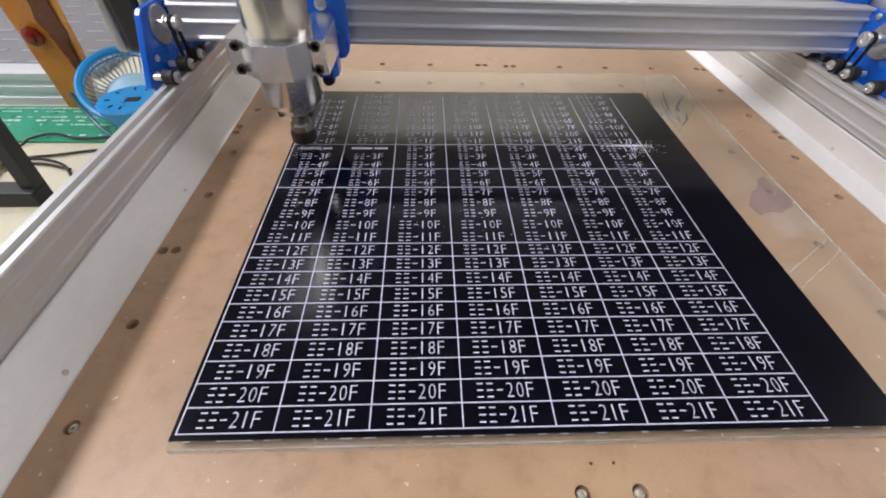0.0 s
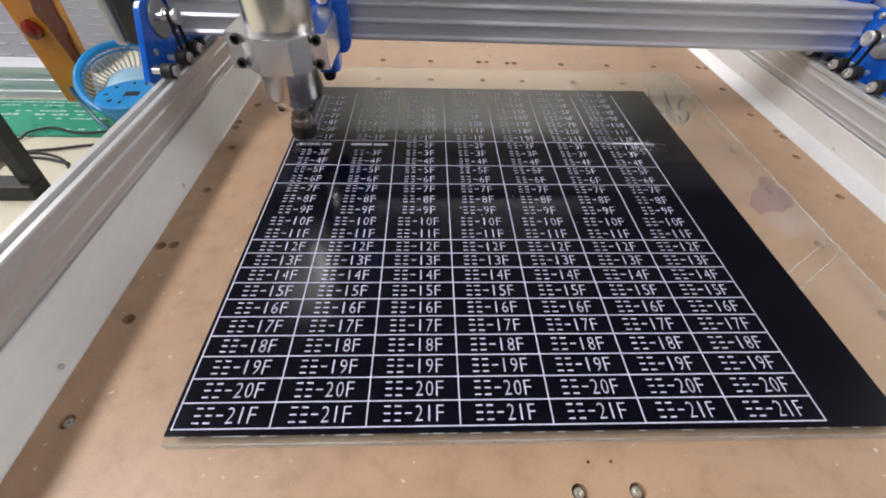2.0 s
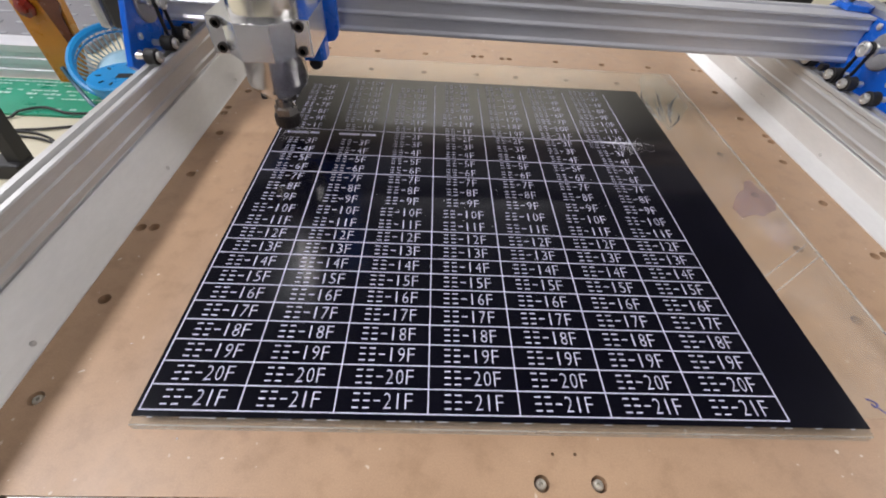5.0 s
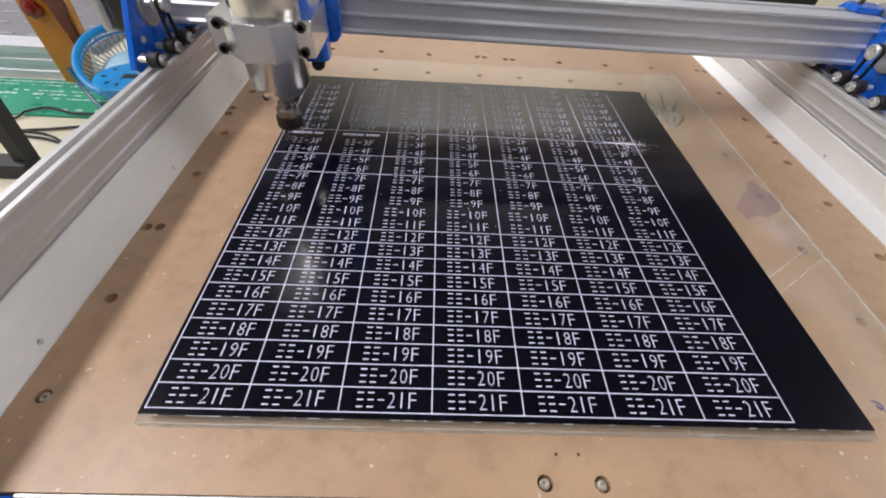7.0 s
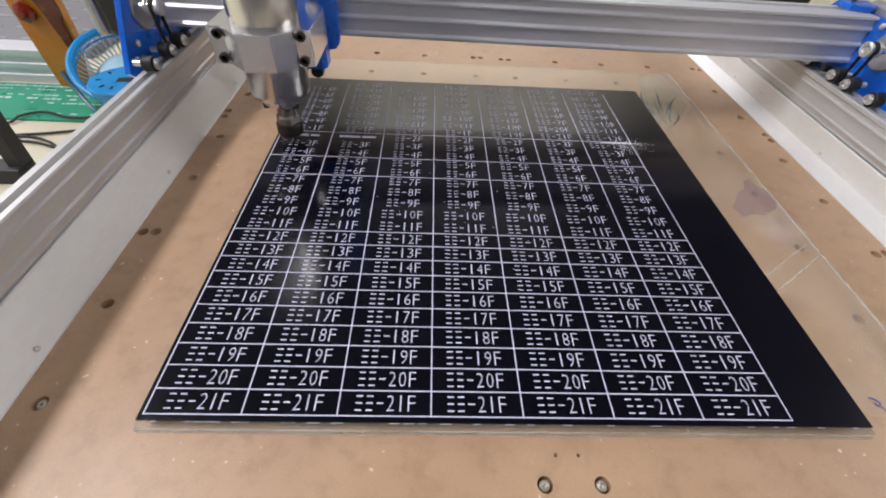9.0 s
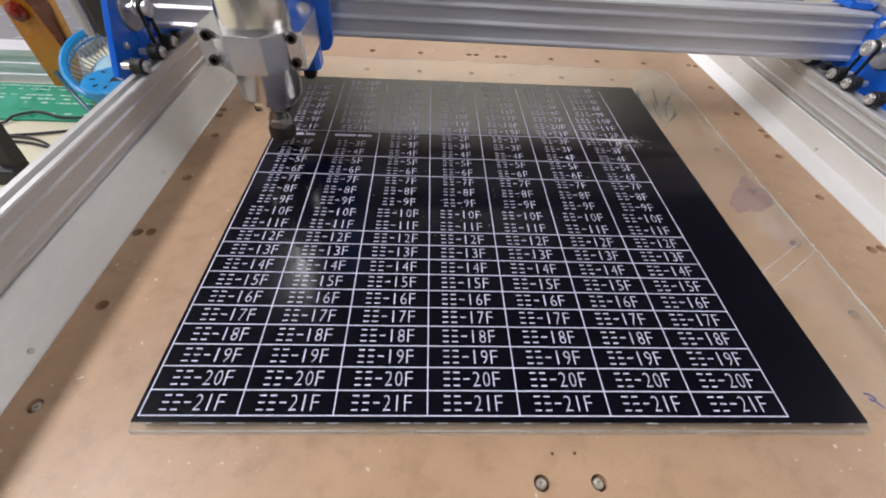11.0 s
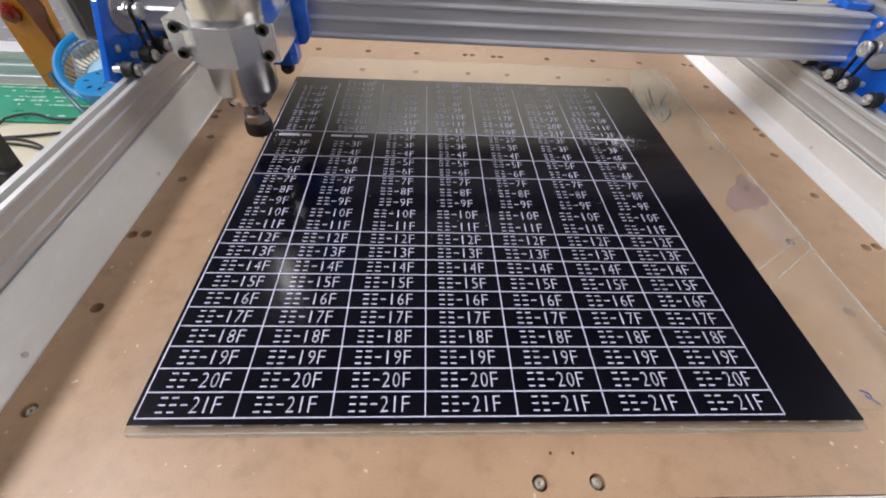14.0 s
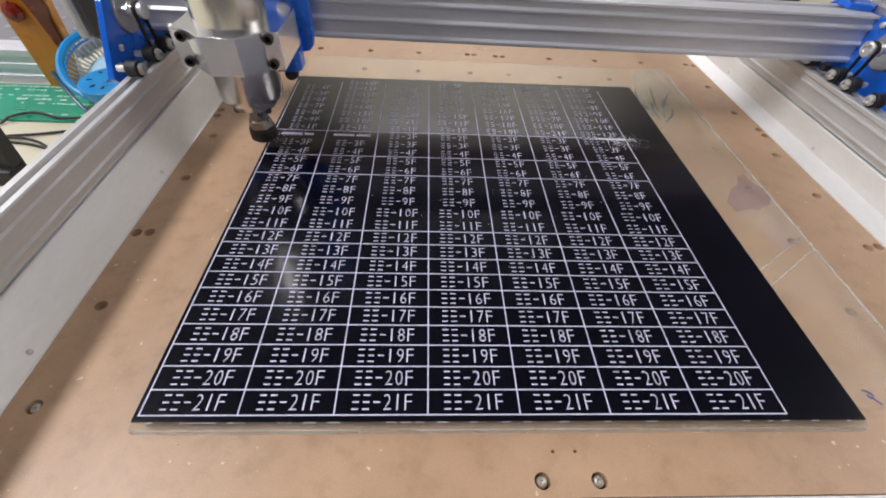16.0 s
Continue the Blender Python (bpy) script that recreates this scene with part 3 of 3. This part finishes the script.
def gantry():
    g = thing("gantry", "blue-plated gantry with grooved aluminium cross beam on idler wheels", "gantry", (0, CY, 0))
    yf = 0.056
    # beam section in (depth, up): three bands in front, grooves between
    z0 = 0.0586
    sec = [(0.0004, z0)]
    for a in (0.0026, 0.0136, 0.0246):
        sec += [(0.0, z0 + a - 0.0016), (0.0, z0 + a - 0.0004), (0.0017, z0 + a + 0.0012), (0.0017, z0 + a + 0.0086)]
    zt = z0 + 0.0318
    sec = sec[:-1] + [(0.0017, zt - 0.0022), (0.0, zt - 0.0014), (0.0005, zt), (0.0155, zt), (0.0155, zt - 0.003), (0.022, zt - 0.003), (0.022, zt), (0.029, zt - 0.0005), (0.04, zt - 0.0060), (0.04, z0 + 0.0005), (0.0395, z0), (0.024, z0), (0.024, z0 + 0.004), (0.016, z0 + 0.004), (0.016, z0)]
    x0, x1 = -0.0840, 0.4275
    m = Matrix.Translation((CX, yf, 0)) @ Matrix.Rotation(radians(0.5), 4, "Y") @ Matrix.Translation((x0 - CX, 0, 0)) @ AX_X
    part("cross_beam", extruded([(-v, u) for u, v in sec], x1 - x0, m), ALU_X, g, "grooved silver aluminium cross beam")
    for side, xin in ((-1, -0.0845), (1, 0.4280)):
        t = 0.004 * side
        # plate outline in (y, z)
        if side < 0:
            out = [(0.0040, 0.0475), (0.0126, 0.0400), (0.10, 0.030), (0.118, 0.04), (0.118, 0.0875), (0.0300, 0.0875), (0.0262, 0.0850)]
        else:
            out = [(-0.012, 0.030), (0.100, 0.030), (0.108, 0.038), (0.108, 0.078), (0.100, 0.0862), (-0.006, 0.0862), (-0.012, 0.080)]
        mat = Matrix(((0, 0, 1, xin), (1, 0, 0, 0), (0, 1, 0, 0), (0, 0, 0, 1)))
        part("end_plate", prism(out, (), min(0, t), max(0, t), mat, 0.0006), BLUE, g, "blue plastic end plate")
        wx = -0.0715 if side < 0 else 0.4075
        flip = Matrix.Rotation(radians(90 if side < 0 else -90), 4, "Y")
        wys = (0.007, 0.030, 0.048) if side < 0 else (-0.0017, 0.0214, 0.037, 0.0646)
        for i, wy in enumerate(wys):
            w = part("idler_wheel", lathe([(0.0030, -0.0035), (0.0046, -0.0035), (0.0050, -0.003), (0.0046, -0.0008), (0.0046, 0.0008), (0.0050, 0.003), (0.0046, 0.0035), (0.0030, 0.0035)], flip, 24), RUBBER, g, "black idler wheel", True)
            w.matrix_basis = pose(wx, wy, 0.0534)
            WHEELS.append((w, wx, wy))
            part("bolt", lathe([(0.0022, 0.0), (0.0034, 0.0002), (0.0036, 0.0010), (0.0030, 0.0022), (0.0018, 0.0027), (0.0017, 0.0012), (0.0004, 0.0011)], flip @ Matrix.Translation((0, 0, 0.0036)), 16), BOLT, w, "zinc button-head bolt")
            part("spacer", lathe([(0.0020, -0.0100), (0.0020, -0.0036)], flip, 12), BOLT, w)
        # pulley and its disc, belt down to the idlers
        py, pz = (0.0355, 0.078) if side < 0 else (0.0257, 0.0756)
        px = wx
        pulley = part("drive_pulley", lathe([(0.0042, -0.004), (0.0050, -0.004), (0.0050, -0.003), (0.0041, -0.003), (0.0041, 0.003), (0.0050, 0.003), (0.0050, 0.004), (0.0040, 0.0046), (0.0024, 0.0046), (0.0023, 0.003), (0.0005, 0.003)], flip, 20), BOLT, g, "silver drive pulley")
        pulley.matrix_basis = pose(px, py, pz)
        part("shaft", lathe([(0.0025, -0.012), (0.0025, 0.004)], flip, 12), BOLT, pulley)
        hub = part("motor_boss", lathe([(0.0125, 0.0), (0.0125, 0.0012), (0.0120, 0.0016), (0.004, 0.0016)], flip, 28), CASTING, g, "round steel motor boss", True)
        hub.matrix_basis = pose(xin, py + 0.0075, pz - 0.0035)
        # the toothed belt as a ribbon
        wy1, wy2 = wys[1], wys[2]
        line = [(wy1 - 0.17, 0.0487), (wy1 + 0.006, 0.0490)]
        for k in range(7):
            a = radians(-70 + 22 * k)
            line.append((wy1 + 0.0056 * math.cos(a), 0.0534 + 0.0056 * math.sin(a)))
        for k in range(9):
            a = radians(215 - 31 * k)
            line.append((py + 0.0046 * math.cos(a), pz + 0.0046 * math.sin(a)))
        for k in range(7):
            a = radians(160 + 14 * k)
            line.append((wy2 + 0.0056 * math.cos(a), 0.0534 + 0.0056 * math.sin(a)))
        line = line[1:]
        bm = bmesh.new()
        P = [Vector((0, y, z)) for y, z in line]
        rows = []
        for i, p in enumerate(P):
            d = (P[min(i + 1, len(P) - 1)] - P[max(i - 1, 0)]).normalized()
            nrm = Vector((0, -d.z, d.y))
            rows.append([bm.verts.new(p + Vector((dx, 0, 0)) + nrm * h) for dx, h in ((-0.0011, -0.0005), (0.0011, -0.0005), (0.0011, 0.0005), (-0.0011, 0.0005))])
        for a, b in zip(rows, rows[1:]):
            for k in range(4):
                bm.faces.new((a[k], a[(k + 1) % 4], b[(k + 1) % 4], b[k]))
        bm.faces.new(rows[0]), bm.faces.new(rows[-1][::-1])
        bmesh.ops.recalc_face_normals(bm, faces=bm.faces[:])
        bm.transform(Matrix.Translation((wx, 0, 0)))
        part("toothed_belt", bm, BELT, g, "black toothed drive belt")
        part("belt_stop", block(wx - 0.003, wx + 0.003, wys[2] + 0.010, wys[2] + 0.015, 0.051, 0.056, 0.001), BLACK, g)
        # stepper motor outside the plate
        xo = xin + t
        my, mz = py + 0.031, pz - 0.003
        motor = part("stepper_motor", block(*sorted((xo + 0.007 * side, xo + 0.028 * side)), my - 0.021, my + 0.021, mz - 0.021, mz + 0.021, 0.004), BLACK, g, "black square stepper motor")
        for a, b in ((0, 0.007), (0.028, 0.036)):
            part("end_bell", block(*sorted((xo + a * side, xo + b * side)), my - 0.021, my + 0.021, mz - 0.021, mz + 0.021, 0.003), CASTING, motor, "cast aluminium motor end bell")
    # small bolts on the plates
    for x, y, z in ((0.4275, 0.049, 0.0835), (0.4275, 0.012, 0.058), (0.4275, -0.004, 0.046), (-0.0840, 0.022, 0.060), (-0.0840, 0.014, 0.052)):
        s = -1 if x > 0.1 else 1
        part("bolt", lathe([(0.0022, 0.0), (0.0022, 0.0012), (0.0012, 0.0018)], Matrix.Translation((x, y, z)) @ Matrix.Rotation(radians(90 * s), 4, "Y"), 12), BOLT, g)
    # corner foot on the beam's top with a cable tie stub
    top = part("corner_cap", prism([(0.414, 0.070), (0.426, 0.066), (0.434, 0.070), (0.434, 0.082), (0.418, 0.086), (0.413, 0.080)], (), zt - 0.0034, zt + 0.0006, None, 0.0008), BLUE, g, "blue plastic corner cap")
    part("cable_stub", tube(smooth_path([(0.420, 0.078, zt), (0.424, 0.080, zt + 0.007), (0.432, 0.085, zt + 0.014)]), 0.0017), BLACK, top)
    return g


def spindle():
    c = thing("spindle_carriage", "bright steel router spindle in a milled aluminium clamp", "router spindle", (CX, CY, 0))
    body = part("motor_body", lathe([(0.0170, 0.0600), (0.0190, 0.0605), (0.0190, 0.0886), (0.0197, 0.0889), (0.0197, 0.215), (0.0185, 0.217)], None, 96), STEEL, c, "bright turned steel motor body", True)
    front, wing, back = -0.0250, -0.0142, 0.0310
    out = [(-0.0090, front), (0.0090, front), (0.0200, wing), (0.0282, wing), (0.0287, wing + 0.0006), (0.0287, back - 0.006), (0.0255, back), (-0.0255, back), (-0.0287, back - 0.006), (-0.0287, wing + 0.0006), (-0.0282, wing), (-0.0200, wing)]
    clamp = part("clamp", prism(out, [ring(96, 0.01905)], 0.0680, 0.0888, None, 0.0004), CLAMP, c, "milled aluminium clamp with chamfered front")
    for x in (-0.0232, 0.0232):
        for z in (0.0717, 0.0853):
            part("clamp_bolt", lathe([(0.0029, 0.0), (0.0029, 0.0018), (0.0026, 0.0022), (0.0017, 0.0022), (0.0017, 0.0006), (0.0003, 0.0006)], Matrix.Translation((x, wing + 0.0002, z)) @ Matrix.Rotation(radians(90), 4, "X"), 18), DARKSTEEL, clamp, "black socket bolt")
    for i in range(4):
        part("stamp_bar", block(-0.0060 + 0.0031 * i, -0.0038 + 0.0031 * i, front - 0.00015, front + 0.0002, 0.0815, 0.0838), GREY, clamp, "faint unreadable stamped mark")
    part("nose", lathe([(0.0060, 0.0395), (0.0130, 0.0395), (0.0135, 0.0400), (0.0140, 0.0432), (0.0150, 0.0436), (0.0176, 0.0450), (0.0187, 0.0472), (0.0189, 0.0485), (0.0189, 0.0682)], None, 96), STEEL, c, "polished steel nose cone", True)
    for a in (35, 145, 215, 325):
        part("nose_screw", lathe([(0.0018, 0.0372), (0.0022, 0.0377), (0.0022, 0.0410)], Matrix.Translation((0.0116 * math.cos(radians(a)), 0.0122 * math.sin(radians(a)), 0)), 12), DARKSTEEL, c)
    part("shaft", lathe([(0.0058, 0.0290), (0.0058, 0.0385), (0.0068, 0.0390), (0.0068, 0.0430)], None, 28), WORN, c, "worn steel shaft", True)
    nut = part("collet_nut", lathe([(0.0040, 0.0150), (0.0080, 0.0152), (0.0086, 0.0160), (0.0086, 0.0227), (0.0082, 0.0237)], None, 40), DARKSTEEL, c, "dark knurled collet nut", True)
    part("hex", lathe([(0.0078, 0.0236), (0.0080, 0.0240), (0.0078, 0.0284), (0.0062, 0.0298)], None, flats=6), WORN, nut, "bright hexagon of the nut")
    for k in range(24):
        a = 2 * math.pi * k / 24
        part("knurl", block(-0.0002, 0.0002, -0.0003, 0.0003, 0.0164, 0.0222), DARKSTEEL, nut).matrix_basis = Matrix.Rotation(a, 4, "Z") @ Matrix.Translation((0.0086, 0, 0))
    part("cutter", lathe([(0.00008, 0.0091), (0.0008, 0.0108), (0.0012, 0.0112), (0.0012, 0.0160)], None, 12), ENDMILL, c, "pointed engraving cutter")
    # carriage plates behind the clamp
    part("carriage_plate", prism([(-0.036, 0.066), (-0.030, 0.0580), (0.0250, 0.0580), (0.0300, 0.0590), (0.0325, 0.0620), (0.0335, 0.0665), (0.0335, 0.20), (-0.036, 0.20)], (), 0.0, 0.006, Matrix(((1, 0, 0, 0), (0, 0, 1, 0.0395), (0, 1, 0, 0), (0, 0, 0, 1))), 0.0008), BLUE, c, "blue plastic carriage plate")
    part("mount_block", block(-0.024, 0.024, 0.0311, 0.0394, 0.070, 0.0886, 0.001), CLAMP, c)
    part("lower_bracket", prism([(0.010, 0.0270), (0.0225, 0.0270), (0.0250, 0.030), (0.0250, 0.0393), (0.010, 0.0393)], (), 0.0490, 0.0678, None, 0.0008), BLUE, c, "blue plastic lower bracket")
    for x, z in ((0.0185, 0.0935), (-0.027, 0.0935), (0.031, 0.125)):
        part("plate_bolt", lathe([(0.0040, 0.0), (0.0042, 0.0006), (0.0036, 0.0026), (0.0020, 0.0031), (0.0018, 0.0014), (0.0004, 0.0013)], Matrix.Translation((x, 0.0394, z)) @ Matrix.Rotation(radians(90), 4, "X"), 16), BOLT, c, "zinc button-head bolt")
    part("guide_wheel", lathe([(0.0035, 0.0), (0.0045, 0.0002), (0.0048, 0.002), (0.0040, 0.005), (0.0035, 0.0052)], Matrix.Translation((0.0170, 0.0350, 0.0455)) @ Matrix.Rotation(radians(90), 4, "X"), 20), BLACK, c, "black guide wheel", True)
    return c


GANTRY = gantry()
SPINDLE = spindle()

# ---- the table's clutter beside the machine ----


def desk_fan():
    f = thing("desk_fan", "small sky blue desk fan with ribbed cage on the table", "fan", (-0.228, 0.388, TAB))
    base = part("base", lathe([(0.020, 0.0), (0.022, 0.002), (0.031, 0.026), (0.0345, 0.036), (0.0350, 0.039), (0.0335, 0.0408), (0.004, 0.0415)], None, 56), FANBLUE, f, "round sky blue base with slots", True)
    for a in (70, 105, 150, 195, 240, 270):
        part("slot", block(-0.0010, 0.0010, -0.0026, 0.0026, 0.0404, 0.0420, 0.0004), BLACK, base).matrix_basis = pose(0.0235 * math.cos(radians(a)), 0.0235 * math.sin(radians(a)), 0, 0, 0, a - 90)
    part("socket", block(-0.0075, 0.0075, -0.0050, 0.0050, 0.0406, 0.0421, 0.0006), BLACK, base, "dark rectangular socket").matrix_basis = pose(0.004, -0.004, 0, 0, 0, 8)
    R = 0.050
    turn = np.linspace(0, 2 * math.pi, 64, endpoint=False)
    cage = part("cage", merged(tube([(R * math.cos(a), R * math.sin(a), 0.0) for a in turn], 0.0042, 8, True),
                               tube([(R * 0.97 * math.cos(a), R * 0.97 * math.sin(a), -0.009) for a in turn], 0.0012, 6, True)), FANBLUE, f, "", True)
    cage.matrix_basis = Matrix.Translation((-0.016, 0.034, 0.0415)) @ Vector((0.26, -0.42, 0.87)).to_track_quat("Z", "Y").to_matrix().to_4x4()
    for k in range(48):
        a = 2 * math.pi * k / 48
        pts = [(r * R * math.cos(a), r * R * math.sin(a), z) for r, z in ((1.0, 0.0), (0.97, -0.009), (0.90, -0.016), (0.76, -0.0215), (0.50, -0.0235))]
        part("rib", tube(smooth_path(pts, 4), 0.0009, 5), PALEBLUE, cage, "", True)
    part("hub", lathe([(0.004, -0.0250), (0.030, -0.0245), (0.034, -0.022), (0.031, -0.018), (0.022, -0.013), (0.004, -0.011)], None, 32), PALEBLUE, cage, "", True)


def amber_post():
    p = thing("amber_panel_post", "upright amber panel with brown strip and red clamp", "machine panel", (-0.345, 0.440, TAB), "")
    upright = Matrix(((1, 0, 0, 0), (0, 0, 1, 0), (0, 1, 0, 0), (0, 0, 0, 1)))
    part("panel", prism([(-0.001, 0.0), (0.026, 0.0), (0.046, 0.060), (0.049, 0.12), (0.049, 0.36), (-0.006, 0.36), (-0.005, 0.12)], (), 0.0, 0.010, upright, 0.0008), AMBER, p, "amber plastic panel")
    part("strip", prism([(0.0370, 0.048), (0.0440, 0.056), (0.0445, 0.080), (0.0490, 0.092), (0.0470, 0.100), (0.0490, 0.36), (0.0270, 0.36), (0.0285, 0.118), (0.0245, 0.104), (0.0290, 0.094), (0.0335, 0.070)], (), -0.0034, -0.0002, upright, 0.0006), BROWN, p, "glossy dark brown strip")
    part("clamp_knob", lathe([(0.004, 0), (0.008, 0.001), (0.0105, 0.003), (0.0105, 0.006), (0.006, 0.008), (0.0055, 0.011), (0.003, 0.012)], Matrix.Translation((0.0125, -0.0002, 0.088)) @ Matrix.Rotation(radians(90), 4, "X"), 8), RED, p, "glossy dark red knob")


def far_frame():
    e = thing("aluminium_profile", "long silver grooved aluminium profile lying on the table", "aluminium profile", (0, 0, TAB))
    sec = [(0.0, 0.0), (0.0, 0.010), (0.002, 0.011), (0.002, 0.017), (0.0, 0.018), (0.0, 0.024), (0.002, 0.025), (0.002, 0.031), (0.0, 0.032), (0.0, 0.040), (0.03, 0.040), (0.03, 0.0)]
    part("profile", extruded([(-v, u) for u, v in sec], 0.55, Matrix.Translation((-0.88, 0.452, 0)) @ AX_X), ALU_X, e)
    g = thing("circuit_boards", "green circuit board panel with rows of pale print", "circuit board", (0, 0, TAB))
    part("panel", block(-0.85, -0.195, 0.362, 0.445, 0, 0.003, 0.0005), GREEN, g)
    rnd = random.Random(3)
    for y, thick in ((0.374, 0.0030), (0.398, 0.0022), (0.407, 0.0034), (0.416, 0.0026), (0.430, 0.0022), (0.438, 0.0026)):
        x = -0.54
        while x < -0.215:
            l = rnd.uniform(0.0025, 0.0075)
            if rnd.random() < (0.2 if y < 0.39 else 0.85):
                part("print_bar", block(x, x + l, y - 0.001, y - 0.001 + thick * rnd.uniform(0.6, 1.1), 0.003, 0.0033), PALE, g)
            x += l + rnd.choice((0.0012, 0.0016, 0.002, 0.010))
    s = thing("grey_tray", "grey plastic panel with rows of pale dashes behind the profile", "plastic panel", (0, 0, TAB))
    part("panel", block(-1.05, -0.36, 0.53, 0.98, 0, 0.012, 0.002), TRAY, s)
    dash = mesh_of("dash", block(0, 0.026, 0, 0.006, 0.012, 0.0128), PALEGREY)
    for i in range(14):
        for j in range(10):
            part("dash", dash, PALEGREY, s).matrix_basis = pose(-1.03 + i * 0.047 + 0.012 * (j % 2), 0.555 + j * 0.042, 0)
    k = thing("black_frame", "black metal frame corner standing on the table", "metal frame", (0, 0, TAB))
    part("upright", extruded([(0.003, -0.002), (0.015, -0.002), (0.015, 0.012), (0.003, 0.012)], 0.16, Matrix.Translation((-0.278, 0.257, 0.006)) @ Matrix.Rotation(radians(-4), 4, "X")), BLACK, k)
    part("foot", block(-0.52, -0.262, 0.249, 0.269, 0, 0.016, 0.002), BLACK, k)
    box = thing("carton", "brown cardboard box end behind the frame", "box", (-0.37, 0.315, TAB))
    part("carton", block(-0.12, 0.028, -0.030, 0.012, 0, 0.02, 0.002), MDF, box)


def cables():
    z = TAB + 0.0022
    for pts in ([(-0.43, 0.30), (-0.37, 0.335), (-0.33, 0.372), (-0.29, 0.363), (-0.25, 0.368), (-0.19, 0.38)],
                [(-0.40, 0.29), (-0.34, 0.325), (-0.30, 0.335), (-0.26, 0.345), (-0.20, 0.352)],
                [(-0.40, 0.275), (-0.345, 0.315), (-0.305, 0.318), (-0.27, 0.308)],
                [(-0.36, 0.318), (-0.32, 0.328), (-0.285, 0.318), (-0.262, 0.296), (-0.258, 0.288)]):
        h = lambda x, y: z + (0.0035 if y > 0.358 else 0.0)
        tagged(part("cable", tube([(p.x, p.y, h(p.x, p.y)) for p in smooth_path([(x, y, 0) for x, y in pts])], 0.0014), RUBBER, None, "", True), "thin black cable lying loose on the table", "cable", "loose cables")
    tagged(part("fan_cable", tube(smooth_path([(-0.300, 0.400, -0.045), (-0.290, 0.392, -0.060), (-0.272, 0.378, TAB + 0.010), (-0.25, 0.362, TAB + 0.006), (-0.235, 0.350, TAB + 0.0028)]), 0.0024), surface("teal_cable", (0.01, 0.08, 0.13), (0.015, 0.1, 0.16), 0.4), None, "", True), "dark teal cable hanging from the fan", "cable")
    tagged(part("red_wire", tube(smooth_path([(-0.45, 0.45, -0.040), (-0.40, 0.436, -0.022), (-0.372, 0.430, 0.0), (-0.350, 0.428, 0.03), (-0.335, 0.43, 0.07), (-0.325, 0.44, 0.14)]), 0.0017), REDWIRE, None, "", True), "thin red wire running up beside the panel", "wire")
    for pts in ([(-0.33, 0.50, 0.10), (-0.30, 0.48, 0.07), (-0.27, 0.46, 0.075), (-0.23, 0.42, 0.10)], [(-0.36, 0.53, 0.09), (-0.31, 0.50, 0.055), (-0.26, 0.46, 0.065), (-0.22, 0.40, 0.12)]):
        tagged(part("motor_wire", tube(smooth_path(pts), 0.0013), GREY, None, "", True), "thin grey motor wire looping in the air", "wire", "motor wires")


def behind():
    o = thing("dark_case", "black case standing on the table behind the gantry", "case", (0.60, 0.70, TAB))
    part("body", block(-0.07, 0.10, -0.04, 0.06, 0, 0.104, 0.006), BLACK, o)
    part("lid", block(-0.066, 0.096, -0.036, 0.056, 0.104, 0.112, 0.004), GREY, o)
    part("handle", block(-0.10, -0.075, -0.01, 0.02, 0.03, 0.065, 0.004), RED, o)


desk_fan()
amber_post()
far_frame()
cables()
behind()

# ---- movement ----
TOOL = [(0, 0.0098, 0.0096, -0.0036),
        (0.5, 0.0097, 0.0109, -0.0033),
        (1, 0.0103, 0.0109, -0.0032),
        (1.5, 0.0110, 0.0108, -0.0033),
        (2, 0.0106, 0.0097, -0.0033),
        (2.5, 0.0108, 0.0091, -0.0035),
        (3, 0.0111, 0.0072, -0.0032),
        (3.5, 0.0111, 0.0059, -0.0032),
        (4, 0.0105, 0.0061, -0.0031),
        (6.5, 0.0091, 0.0000, 0.0014),
        (7, 0.0090, 0.0000, 0.0000),
        (7.5, 0.0091, -0.0002, -0.0012),
        (8, 0.0093, -0.0004, -0.0031),
        (8.5, 0.0099, -0.0001, -0.0033),
        (9, 0.0110, 0.0001, -0.0034),
        (11.5, 0.0106, -0.0060, -0.0032),
        (12, 0.0105, -0.0060, -0.0013),
        (12.5, 0.0105, -0.0060, 0.0003),
        (13, 0.0106, -0.0062, 0.0018),
        (13.5, 0.0068, -0.0070, 0.0018),
        (14, 0.0000, -0.0085, 0.0019),
        (14.5, -0.0005, -0.0087, 0.0013),
        (15, -0.0006, -0.0086, -0.0005),
        (15.5, -0.0006, -0.0088, -0.0019),
        (16, -0.0002, -0.0088, -0.0029)]


def motions():
    walk(SPINDLE, [(t, pose(x, CY + dy, dz)) for t, x, dy, dz in TOOL])
    walk(GANTRY, [(t, pose(0, CY + dy, 0)) for t, x, dy, dz in TOOL])
    for wheel, wx, wy in WHEELS:
        walk(wheel, [(t, pose(wx, wy, 0.0534, math.degrees(-dy / 0.0052))) for t, x, dy, dz in TOOL])


motions()
